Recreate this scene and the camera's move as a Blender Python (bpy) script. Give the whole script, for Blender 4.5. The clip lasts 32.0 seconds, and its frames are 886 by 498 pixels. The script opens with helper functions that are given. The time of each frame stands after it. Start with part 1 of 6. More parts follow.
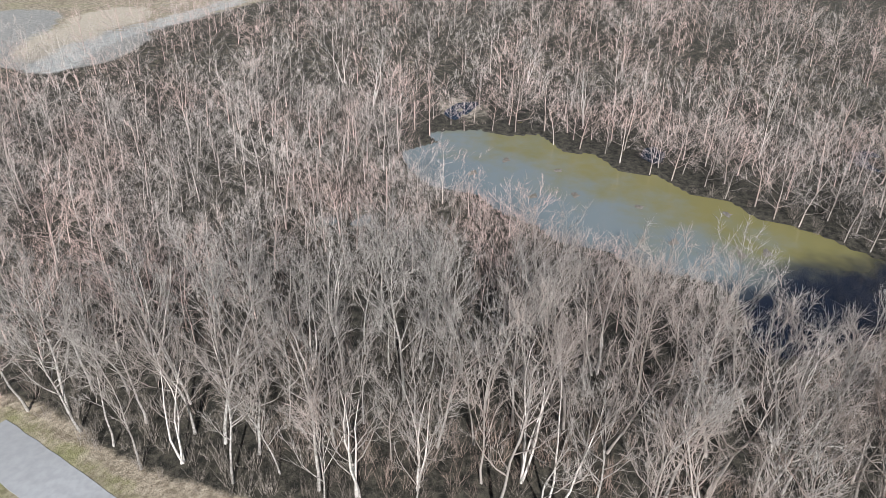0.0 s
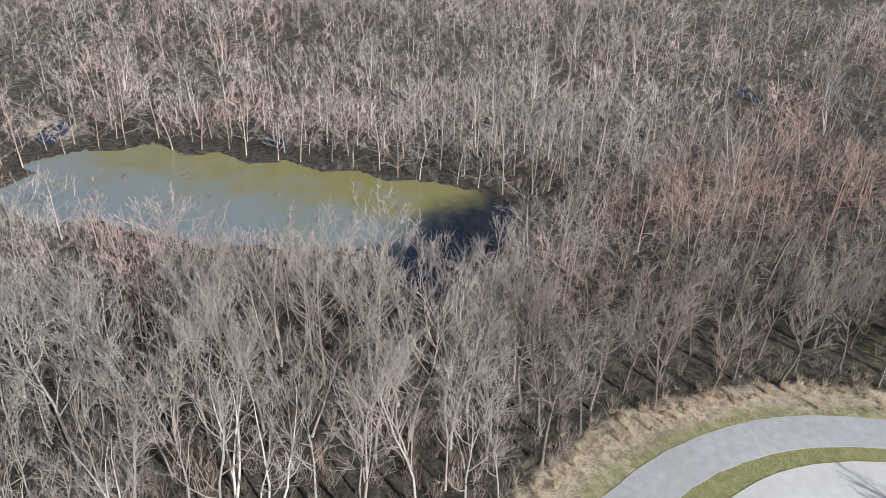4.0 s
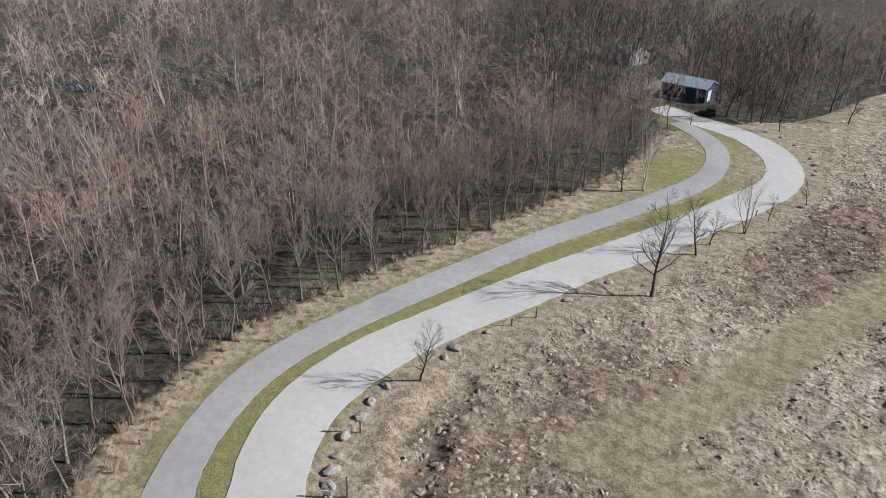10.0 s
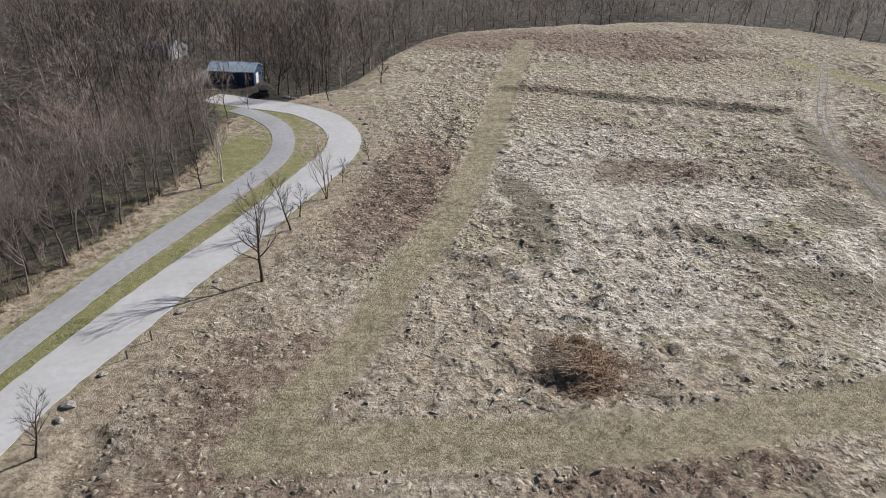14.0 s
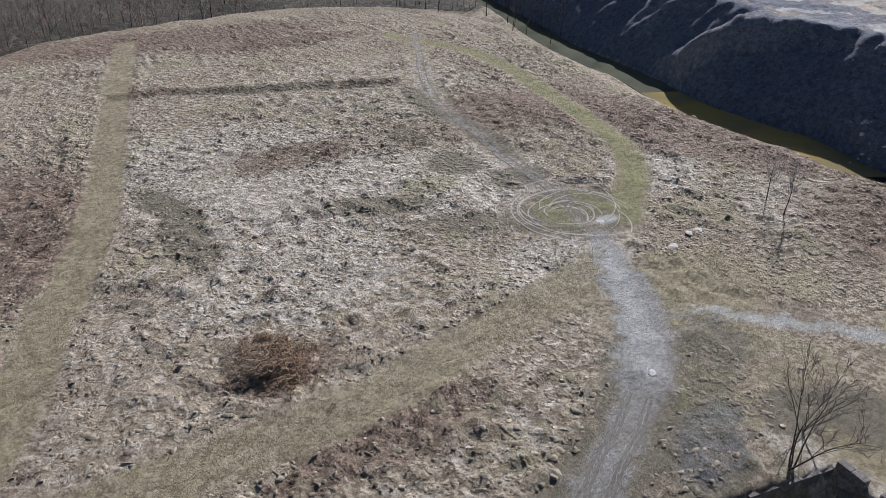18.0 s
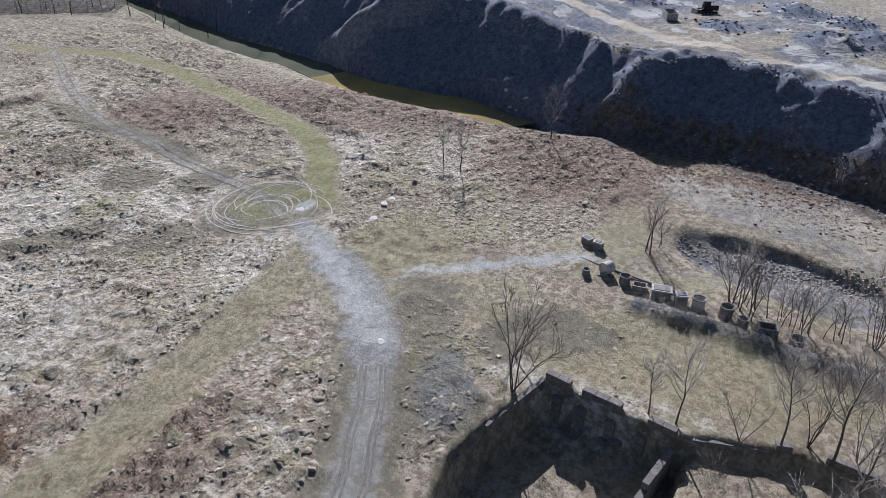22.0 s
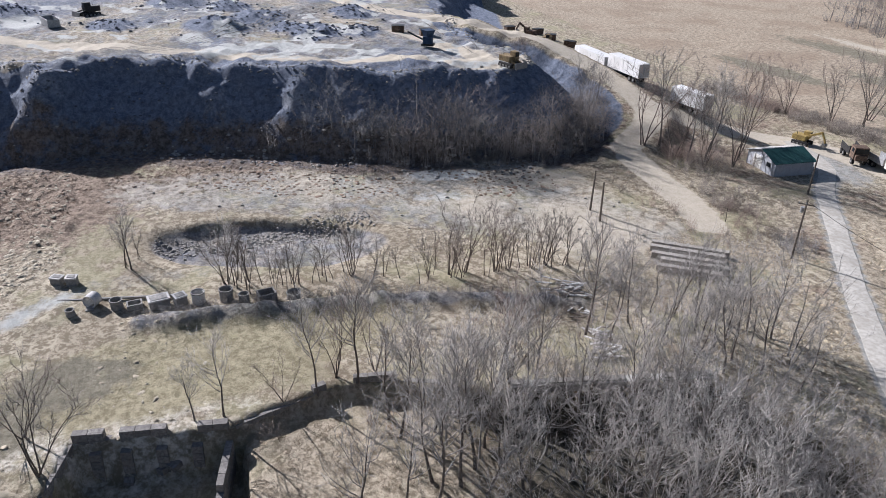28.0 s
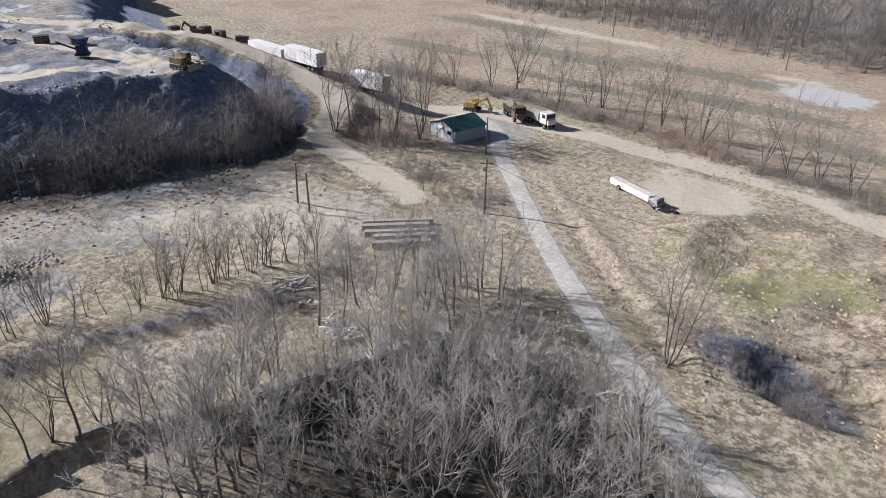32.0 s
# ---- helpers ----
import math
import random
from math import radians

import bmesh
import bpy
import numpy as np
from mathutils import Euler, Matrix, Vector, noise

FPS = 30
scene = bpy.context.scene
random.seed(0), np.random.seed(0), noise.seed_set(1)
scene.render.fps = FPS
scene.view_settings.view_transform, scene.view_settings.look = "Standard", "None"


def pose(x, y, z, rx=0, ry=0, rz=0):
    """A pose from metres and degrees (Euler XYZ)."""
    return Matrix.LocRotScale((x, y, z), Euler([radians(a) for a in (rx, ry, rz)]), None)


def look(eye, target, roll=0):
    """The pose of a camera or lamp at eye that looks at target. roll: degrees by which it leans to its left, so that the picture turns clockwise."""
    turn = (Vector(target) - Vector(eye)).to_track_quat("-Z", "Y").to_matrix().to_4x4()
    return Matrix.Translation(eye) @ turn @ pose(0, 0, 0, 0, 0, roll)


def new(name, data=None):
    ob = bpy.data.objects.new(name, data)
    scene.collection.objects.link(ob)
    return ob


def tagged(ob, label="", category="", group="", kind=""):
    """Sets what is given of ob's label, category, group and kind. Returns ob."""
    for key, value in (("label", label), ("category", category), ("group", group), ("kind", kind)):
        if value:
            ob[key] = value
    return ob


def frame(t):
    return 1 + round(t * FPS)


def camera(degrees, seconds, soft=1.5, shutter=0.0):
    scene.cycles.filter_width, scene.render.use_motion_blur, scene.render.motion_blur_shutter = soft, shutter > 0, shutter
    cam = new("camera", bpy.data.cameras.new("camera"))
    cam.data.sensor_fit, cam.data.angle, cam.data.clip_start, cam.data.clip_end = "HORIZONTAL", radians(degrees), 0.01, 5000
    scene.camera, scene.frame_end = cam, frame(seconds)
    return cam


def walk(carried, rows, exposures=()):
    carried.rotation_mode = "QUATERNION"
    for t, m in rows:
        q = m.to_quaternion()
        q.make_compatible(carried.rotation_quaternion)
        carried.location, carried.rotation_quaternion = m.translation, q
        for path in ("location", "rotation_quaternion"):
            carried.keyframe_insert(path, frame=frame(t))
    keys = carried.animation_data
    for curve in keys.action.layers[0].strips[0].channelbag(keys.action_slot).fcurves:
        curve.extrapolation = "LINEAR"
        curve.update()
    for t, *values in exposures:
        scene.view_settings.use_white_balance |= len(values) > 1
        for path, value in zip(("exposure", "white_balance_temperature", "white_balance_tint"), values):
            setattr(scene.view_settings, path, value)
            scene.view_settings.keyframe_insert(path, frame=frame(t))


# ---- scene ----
cam = camera(64.35, 32.0, soft=0.75)

# ---- camera: a drone that turns on the spot, 42 m up ----
EYE = 42.0


def gaze(heading, pitch, roll):
    """heading: degrees clockwise from +y; pitch: degrees up; roll: as look()."""
    return pose(0, 0, EYE, 90 + pitch, 0, -heading) @ pose(0, 0, 0, 0, 0, roll)


TURN = [
    (0.0, -111.09, -28.59, 2.06), (0.5, -107.60, -28.53, 2.08), (1.0, -104.14, -28.48, 2.05), (1.5, -100.02, -28.42, 2.12),
    (2.0, -95.82, -28.38, 2.02), (2.5, -91.62, -28.33, 1.93), (3.0, -87.70, -28.35, 1.79), (3.5, -83.71, -28.39, 1.77),
    (5.5, -67.10, -28.43, 1.59), (6.0, -62.86, -28.46, 1.61), (6.5, -58.99, -28.45, 1.57), (7.0, -55.04, -28.47, 1.48),
    (7.5, -50.82, -28.41, 1.43), (8.0, -46.54, -28.38, 1.42), (8.5, -41.73, -28.33, 1.40), (9.0, -37.04, -28.31, 1.30),
    (9.5, -32.72, -28.29, 1.35), (10.0, -28.31, -28.28, 1.28), (10.5, -23.61, -28.26, 1.32), (11.0, -18.73, -28.27, 1.26),
    (11.5, -13.89, -28.32, 1.29), (12.0, -9.16, -28.37, 1.37), (12.5, -4.59, -28.40, 1.42), (13.0, 0.00, -28.42, 1.43),
    (13.5, 4.09, -28.41, 1.44), (14.0, 7.57, -28.43, 1.34), (14.5, 11.28, -28.40, 1.44), (16.5, 26.01, -28.37, 1.53),
    (17.0, 29.97, -28.40, 1.56), (17.5, 34.02, -28.43, 1.52), (18.0, 38.14, -28.45, 1.55), (18.5, 42.30, -28.45, 1.57),
    (19.0, 45.86, -28.48, 1.59), (19.5, 49.54, -28.51, 1.58), (20.0, 53.42, -28.55, 1.66), (20.5, 56.90, -28.58, 1.67),
    (21.0, 59.76, -28.62, 1.60), (21.5, 62.01, -28.67, 1.60), (22.0, 64.78, -28.67, 1.59), (22.5, 68.08, -28.70, 1.61),
    (23.0, 71.83, -28.67, 1.62), (23.5, 75.82, -28.63, 1.62), (24.0, 79.64, -28.56, 1.63), (24.5, 83.81, -28.51, 1.58),
    (25.0, 88.09, -28.36, 1.54), (25.5, 92.38, -28.28, 1.51), (27.5, 106.94, -27.94, 1.36), (28.0, 110.31, -27.91, 1.35),
    (28.5, 113.58, -27.89, 1.33), (29.0, 116.89, -27.86, 1.23), (29.5, 119.97, -27.87, 1.23), (30.0, 123.12, -27.89, 1.29),
    (30.5, 126.38, -27.89, 1.35), (31.0, 129.66, -27.90, 1.45), (31.5, 132.89, -27.89, 1.46), (32.0, 135.97, -27.91, 1.51),
]
PATH = [(t, gaze(a, b, c)) for t, a, b, c in TURN]
walk(cam, PATH, [(0, 0.62, 6000, 11), (6, 0.62, 6100, 12), (9, 0.46, 6200, 14), (13, 0.36, 6200, 14), (17, 0.13, 5950, 17), (19, 0.16, 5800, 16), (23, 0.48, 5620, 16), (28, 0.8, 5800, 16), (32, 0.72, 5900, 16)])

# ---- world, sun, exposure ----
SUN_AZ, SUN_EL = 62.0, 29.0
world = bpy.data.worlds.new("sky")
scene.world = world
world.use_nodes = True
wt = world.node_tree
sky = wt.nodes.new("ShaderNodeTexSky")
sky.sky_type, sky.sun_disc = "NISHITA", False
sky.sun_elevation, sky.sun_rotation = radians(SUN_EL), radians(SUN_AZ)
wt.links.new(sky.outputs[0], wt.nodes["Background"].inputs[0])
wt.nodes["Background"].inputs[1].default_value = 0.04
sun = new("sun", bpy.data.lights.new("sun", "SUN"))
sun.data.energy, sun.data.angle, sun.data.color = 5.0, radians(0.5), (1.0, 0.95, 0.89)
to_sun = Vector((math.sin(radians(SUN_AZ)) * math.cos(radians(SUN_EL)), math.cos(radians(SUN_AZ)) * math.cos(radians(SUN_EL)), math.sin(radians(SUN_EL))))
sun.matrix_world = look(to_sun * 300, (0, 0, 0))


# ---- materials ----
def node_mat(name, rough=0.9, metal=0.0):
    m = bpy.data.materials.new(name)
    m.use_nodes = True
    b = m.node_tree.nodes["Principled BSDF"]
    b.inputs["Roughness"].default_value, b.inputs["Metallic"].default_value = rough, metal
    b.inputs["Specular IOR Level"].default_value = 0.25
    return m, m.node_tree, b


def coords(nt):
    g = nt.nodes.new("ShaderNodeNewGeometry")
    return g.outputs["Position"]


def noise_of(nt, vec, scale, detail=4.0, rough=0.6):
    n = nt.nodes.new("ShaderNodeTexNoise")
    n.inputs["Scale"].default_value, n.inputs["Detail"].default_value, n.inputs["Roughness"].default_value = scale, detail, rough
    if vec is not None:
        nt.links.new(vec, n.inputs["Vector"])
    return n.outputs["Fac"]


def spread(nt, value, lo, hi):
    """Stretches lo..hi to 0..1, softly."""
    r = nt.nodes.new("ShaderNodeMapRange")
    r.interpolation_type = "SMOOTHSTEP"
    r.inputs["From Min"].default_value, r.inputs["From Max"].default_value = lo, hi
    nt.links.new(value, r.inputs["Value"])
    return r.outputs[0]


def calc(nt, op, a, b):
    m = nt.nodes.new("ShaderNodeMath")
    m.operation = op
    for n, v in enumerate((a, b)):
        if isinstance(v, (int, float)):
            m.inputs[n].default_value = v
        else:
            nt.links.new(v, m.inputs[n])
    return m.outputs[0]


def blend(nt, fac, a, b, kind="MIX"):
    m = nt.nodes.new("ShaderNodeMix")
    m.data_type, m.blend_type = "RGBA", kind
    for key, v in ((0, fac), (6, a), (7, b)):
        if isinstance(v, tuple):
            m.inputs[key].default_value = (*v, 1)
        elif isinstance(v, (int, float)):
            m.inputs[key].default_value = v
        else:
            nt.links.new(v, m.inputs[key])
    return m.outputs[2]


def bump(nt, bsdf, height, strength, distance):
    b = nt.nodes.new("ShaderNodeBump")
    b.inputs["Strength"].default_value, b.inputs["Distance"].default_value = strength, distance
    nt.links.new(height, b.inputs["Height"])
    nt.links.new(b.outputs[0], bsdf.inputs["Normal"])


def mottled(name, dark, light, scale=3.0, rough=0.9, metal=0.0, big=0.25, by_object=0.0, bump_by=0.02, tint=None):
    """A plain matt surface: grain between two colours, large stains, and a shade of its own for each object."""
    m, nt, b = node_mat(name, rough, metal)
    p = coords(nt)
    fine = spread(nt, noise_of(nt, p, scale, 5), 0.3, 0.7)
    col = blend(nt, fine, dark, light)
    stain = spread(nt, noise_of(nt, p, scale * big, 3), 0.35, 0.7)
    col = blend(nt, calc(nt, "MULTIPLY", stain, 0.45), col, tint or dark)
    if by_object:
        o = nt.nodes.new("ShaderNodeObjectInfo")
        col = blend(nt, calc(nt, "MULTIPLY", o.outputs["Random"], by_object), col, dark)
    nt.links.new(col, b.inputs["Base Color"])
    if bump_by:
        bump(nt, b, fine, 0.6, bump_by)
    return m


def ground_material():
    m, nt, b = node_mat("ground", 0.95)
    p = coords(nt)
    fine, mid, big = noise_of(nt, p, 2.6, 9, 0.78), noise_of(nt, p, 0.42, 6, 0.7), noise_of(nt, p, 0.06, 4, 0.6)

    grain = calc(nt, "ADD", calc(nt, "MULTIPLY", fine, 0.55), calc(nt, "MULTIPLY", noise_of(nt, p, 0.95, 5, 0.6), 0.45))

    def layer(col, name, dark, light, edge=0.55, soft=0.1):
        a = nt.nodes.new("ShaderNodeAttribute")
        a.attribute_name = name
        f = calc(nt, "ADD", a.outputs["Fac"], calc(nt, "MULTIPLY", calc(nt, "SUBTRACT", mid, 0.5), edge * 2))
        f = spread(nt, f, 0.3, 0.7)
        return blend(nt, f, col, blend(nt, spread(nt, grain, 0.5 - soft, 0.5 + soft), dark, light))

    col = blend(nt, spread(nt, grain, 0.45, 0.56), (0.19, 0.157, 0.108), (0.48, 0.42, 0.315))
    col = blend(nt, calc(nt, "MULTIPLY", spread(nt, big, 0.42, 0.62), 0.4), col, (0.22, 0.175, 0.12))
    patch = noise_of(nt, p, 0.16, 5, 0.7)
    col = blend(nt, calc(nt, "MULTIPLY", spread(nt, patch, 0.56, 0.63), 0.45), col, (0.17, 0.135, 0.10))
    col = blend(nt, calc(nt, "MULTIPLY", spread(nt, noise_of(nt, p, 0.11, 4, 0.65), 0.5, 0.62), 0.5), col, (0.30, 0.285, 0.165))
    col = layer(col, "straw", (0.20, 0.165, 0.115), (0.47, 0.40, 0.30), 0.5, 0.1)
    col = layer(col, "pale", (0.25, 0.222, 0.165), (0.68, 0.63, 0.54), 0.8, 0.1)
    col = layer(col, "russet", (0.11, 0.08, 0.058), (0.33, 0.255, 0.19), 1.1)
    col = layer(col, "field", (0.20, 0.16, 0.115), (0.49, 0.41, 0.305), 0.5, 0.13)
    a = nt.nodes.new("ShaderNodeAttribute")
    a.attribute_name = "field"
    col = blend(nt, calc(nt, "MULTIPLY", a.outputs["Fac"], calc(nt, "MULTIPLY", spread(nt, noise_of(nt, p, 0.05, 6, 0.7), 0.47, 0.6), 0.6)), col, (0.25, 0.185, 0.13))
    # Leaf litter, darkened with the shade that lies in the gaps between trees.
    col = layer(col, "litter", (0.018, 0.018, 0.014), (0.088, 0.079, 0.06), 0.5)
    col = layer(col, "mown", (0.20, 0.173, 0.105), (0.38, 0.335, 0.22), 0.7, 0.1)
    col = layer(col, "bare", (0.15, 0.135, 0.095), (0.25, 0.225, 0.165), 1.0)
    col = layer(col, "green", (0.18, 0.182, 0.075), (0.30, 0.292, 0.138), 0.5, 0.15)
    col = layer(col, "gravel", (0.225, 0.222, 0.203), (0.38, 0.374, 0.345), 0.5, 0.13)
    # Dark spoil; its blue cast is skylit shade put into the colour.
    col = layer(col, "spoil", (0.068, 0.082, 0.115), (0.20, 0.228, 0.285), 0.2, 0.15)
    col = layer(col, "stony_lit", (0.12, 0.13, 0.155), (0.31, 0.325, 0.35), 0.9, 0.12)
    col = layer(col, "scrub", (0.07, 0.055, 0.045), (0.20, 0.165, 0.14), 0.7)
    col = layer(col, "sand", (0.42, 0.37, 0.285), (0.54, 0.48, 0.385), 0.6, 0.17)
    col = layer(col, "whitish", (0.385, 0.39, 0.365), (0.52, 0.525, 0.495), 0.5, 0.15)
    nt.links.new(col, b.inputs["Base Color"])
    a = nt.nodes.new("ShaderNodeAttribute")
    a.attribute_name = "hummocky"
    relief = calc(nt, "MULTIPLY", calc(nt, "MULTIPLY", spread(nt, noise_of(nt, p, 1.0, 2, 0.45), 0.45, 0.75), 0.85), a.outputs["Fac"])
    bump(nt, b, calc(nt, "ADD", calc(nt, "MULTIPLY", fine, 0.65), calc(nt, "ADD", relief, calc(nt, "MULTIPLY", mid, 0.5))), 1.0, 0.32)
    return m


M_GROUND = ground_material()
M_ROAD = mottled("pale_concrete_road", (0.475, 0.478, 0.468), (0.545, 0.547, 0.535), 1.2, 0.9, big=0.1, bump_by=0.003, tint=(0.40, 0.40, 0.385))
M_DRIVE = mottled("pale_gravel", (0.37, 0.347, 0.30), (0.53, 0.505, 0.45), 1.6, big=0.2, tint=(0.28, 0.252, 0.21))
M_PATH = mottled("worn_asphalt", (0.33, 0.338, 0.342), (0.40, 0.408, 0.412), 1.2, 0.9, big=0.1, bump_by=0.004, tint=(0.27, 0.273, 0.272))


def bark_material(name, dark, light, red, by_object=0.5):
    m, nt, b = node_mat(name, 0.9)
    p = coords(nt)
    col = blend(nt, spread(nt, noise_of(nt, p, 5.0, 4), 0.35, 0.65), dark, light)
    o = nt.nodes.new("ShaderNodeObjectInfo")
    col = blend(nt, calc(nt, "MULTIPLY", spread(nt, noise_of(nt, p, 0.055, 3), 0.44, 0.60), 0.8), col, red)
    col = blend(nt, calc(nt, "MULTIPLY", o.outputs["Random"], by_object), col, dark)
    if by_object == 0.0:
        darker = tuple(c * 0.6 for c in dark)
        col = blend(nt, calc(nt, "MULTIPLY", spread(nt, noise_of(nt, p, 0.13, 3), 0.50, 0.62), 0.5), col, darker)
    nt.links.new(col, b.inputs["Base Color"])
    return m


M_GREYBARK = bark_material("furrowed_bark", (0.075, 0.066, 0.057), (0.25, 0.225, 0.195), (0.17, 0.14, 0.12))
# Darker copies of the twig and woods colours: the north wood's shade put in.
M_DIMBROWNTWIG = bark_material("dim_brown_twigs", (0.10, 0.088, 0.077), (0.38, 0.345, 0.305), (0.28, 0.21, 0.175))
M_DIMBROWNWOODS = bark_material("dim_brown_woods", (0.11, 0.097, 0.085), (0.44, 0.395, 0.35), (0.42, 0.295, 0.235), 0.0)
M_BARK = bark_material("grey_bark", (0.17, 0.158, 0.14), (0.52, 0.495, 0.455), (0.38, 0.335, 0.295), 0.6)
M_TWIG = bark_material("bare_twigs", (0.16, 0.144, 0.128), (0.52, 0.49, 0.445), (0.37, 0.305, 0.265), 0.6)
M_PALEBARK = bark_material("pale_bark", (0.42, 0.39, 0.35), (0.74, 0.71, 0.66), (0.6, 0.55, 0.5), 0.3)
M_DARKBARK = bark_material("dark_bark", (0.035, 0.030, 0.026), (0.12, 0.105, 0.09), (0.09, 0.07, 0.06))
M_STEMBARK = bark_material("brown_bark", (0.06, 0.05, 0.042), (0.22, 0.185, 0.155), (0.15, 0.12, 0.10))
M_GREYTWIG = bark_material("grey_twigs", (0.20, 0.185, 0.17), (0.58, 0.55, 0.51), (0.36, 0.33, 0.30), 0.5)
M_WOODS = bark_material("far_woods", (0.27, 0.238, 0.212), (0.62, 0.565, 0.51), (0.56, 0.41, 0.355), 0.0)
M_FARGREY = bark_material("grey_woods", (0.12, 0.115, 0.11), (0.33, 0.315, 0.30), (0.27, 0.235, 0.21), 0.0)
M_BRUSH = bark_material("leafless_brush", (0.13, 0.11, 0.092), (0.36, 0.32, 0.275), (0.31, 0.225, 0.18), 0.0)
M_STRAW = bark_material("straw", (0.30, 0.24, 0.155), (0.54, 0.46, 0.32), (0.40, 0.30, 0.20), 0.0)
M_WEED = bark_material("dead_weeds", (0.12, 0.088, 0.064), (0.31, 0.24, 0.178), (0.23, 0.16, 0.115), 0.0)
M_RUSSET = bark_material("russet_grass", (0.15, 0.105, 0.068), (0.62, 0.51, 0.36), (0.42, 0.295, 0.19), 0.1)
M_TUSSOCK = bark_material("tussock_grass", (0.22, 0.19, 0.135), (0.50, 0.45, 0.35), (0.36, 0.305, 0.225), 0.0)
M_CHALK = mottled("chalky_stone", (0.5, 0.48, 0.45), (0.74, 0.72, 0.69), 6.0)
M_SCRAPE = mottled("scraped_soil", (0.40, 0.375, 0.33), (0.60, 0.57, 0.52), 3.0)
M_MUD = mottled("wet_mud", (0.13, 0.115, 0.095), (0.25, 0.225, 0.19), 3.0)
M_RUT = mottled("rutted_soil", (0.15, 0.138, 0.118), (0.25, 0.235, 0.205), 2.0)
M_STONE = mottled("limestone", (0.22, 0.20, 0.175), (0.48, 0.455, 0.41), 5.0, by_object=0.3)
M_DARKSTONE = mottled("dark_shale", (0.05, 0.055, 0.068), (0.17, 0.18, 0.20), 4.0)
M_BLOCK = mottled("old_block", (0.14, 0.13, 0.12), (0.34, 0.32, 0.295), 4.0, by_object=0.5)
M_CONCRETE = mottled("concrete", (0.19, 0.183, 0.17), (0.38, 0.365, 0.34), 5.0, by_object=0.3)
M_PALECONCRETE = mottled("pale_concrete", (0.40, 0.39, 0.37), (0.64, 0.625, 0.60), 5.0)
M_BEAM = mottled("weathered_beam", (0.27, 0.245, 0.21), (0.46, 0.43, 0.38), 4.0, by_object=0.3)
M_BOARD = mottled("whitish_board", (0.52, 0.50, 0.47), (0.78, 0.76, 0.73), 6.0, by_object=0.3)
M_OLDWOOD = mottled("old_wood", (0.10, 0.085, 0.07), (0.24, 0.205, 0.17), 8.0)
M_SIGN = mottled("pale_paint", (0.55, 0.54, 0.50), (0.72, 0.71, 0.68), 6.0, 0.6)
M_STEEL = mottled("dull_steel", (0.16, 0.155, 0.15), (0.30, 0.295, 0.29), 6.0, 0.5, 0.6)
M_GREYMETAL = mottled("grey_metal", (0.25, 0.25, 0.25), (0.42, 0.42, 0.42), 4.0, 0.5, 0.3)
M_BLACK = mottled("black_steel", (0.012, 0.012, 0.013), (0.04, 0.039, 0.038), 5.0, 0.55)
M_RUBBER = mottled("tyre_rubber", (0.012, 0.012, 0.012), (0.035, 0.034, 0.033), 8.0)
M_GLASS = mottled("dark_glass", (0.010, 0.013, 0.016), (0.02, 0.025, 0.03), 2.0, 0.06, bump_by=0)
M_WHITE = mottled("white_paint", (0.62, 0.615, 0.60), (0.80, 0.795, 0.785), 1.2, 0.5, bump_by=0, tint=(0.50, 0.48, 0.45))
M_DIRTYWHITE = mottled("dirty_white", (0.50, 0.47, 0.42), (0.80, 0.78, 0.75), 1.6, 0.6, tint=(0.34, 0.27, 0.20))
M_RUSTWHITE = mottled("torn_panels", (0.08, 0.075, 0.075), (0.62, 0.60, 0.58), 1.8, 0.7)
M_TEAL = mottled("teal_sheet", (0.012, 0.05, 0.048), (0.03, 0.09, 0.085), 2.0, 0.6)
# Sun glare on teal roofing, put into the colour as white.
M_GLAREROOF = mottled("glare_white_roof", (0.52, 0.51, 0.49), (0.76, 0.75, 0.73), 1.5, 0.5, tint=(0.38, 0.35, 0.31))
M_NAVY = mottled("navy_sheet", (0.012, 0.030, 0.065), (0.030, 0.060, 0.12), 2.0, 0.6)
M_BLUEROOF = mottled("pale_blue_roof", (0.34, 0.44, 0.52), (0.56, 0.66, 0.72), 1.5, 0.5)
M_PALEWALL = mottled("pale_wall", (0.30, 0.31, 0.33), (0.40, 0.41, 0.43), 2.0, 0.8)
M_GREYROOF = mottled("grey_shingle", (0.14, 0.15, 0.165), (0.27, 0.28, 0.30), 3.0, 0.9)
M_YELLOW = mottled("yellow_paint", (0.24, 0.17, 0.06), (0.50, 0.37, 0.13), 2.0, 0.6)
M_RUSTYELLOW = mottled("rusty_yellow", (0.13, 0.09, 0.05), (0.32, 0.24, 0.12), 2.0, 0.7)
M_RUST = mottled("rusty_steel", (0.06, 0.04, 0.03), (0.20, 0.14, 0.10), 3.0, 0.85)


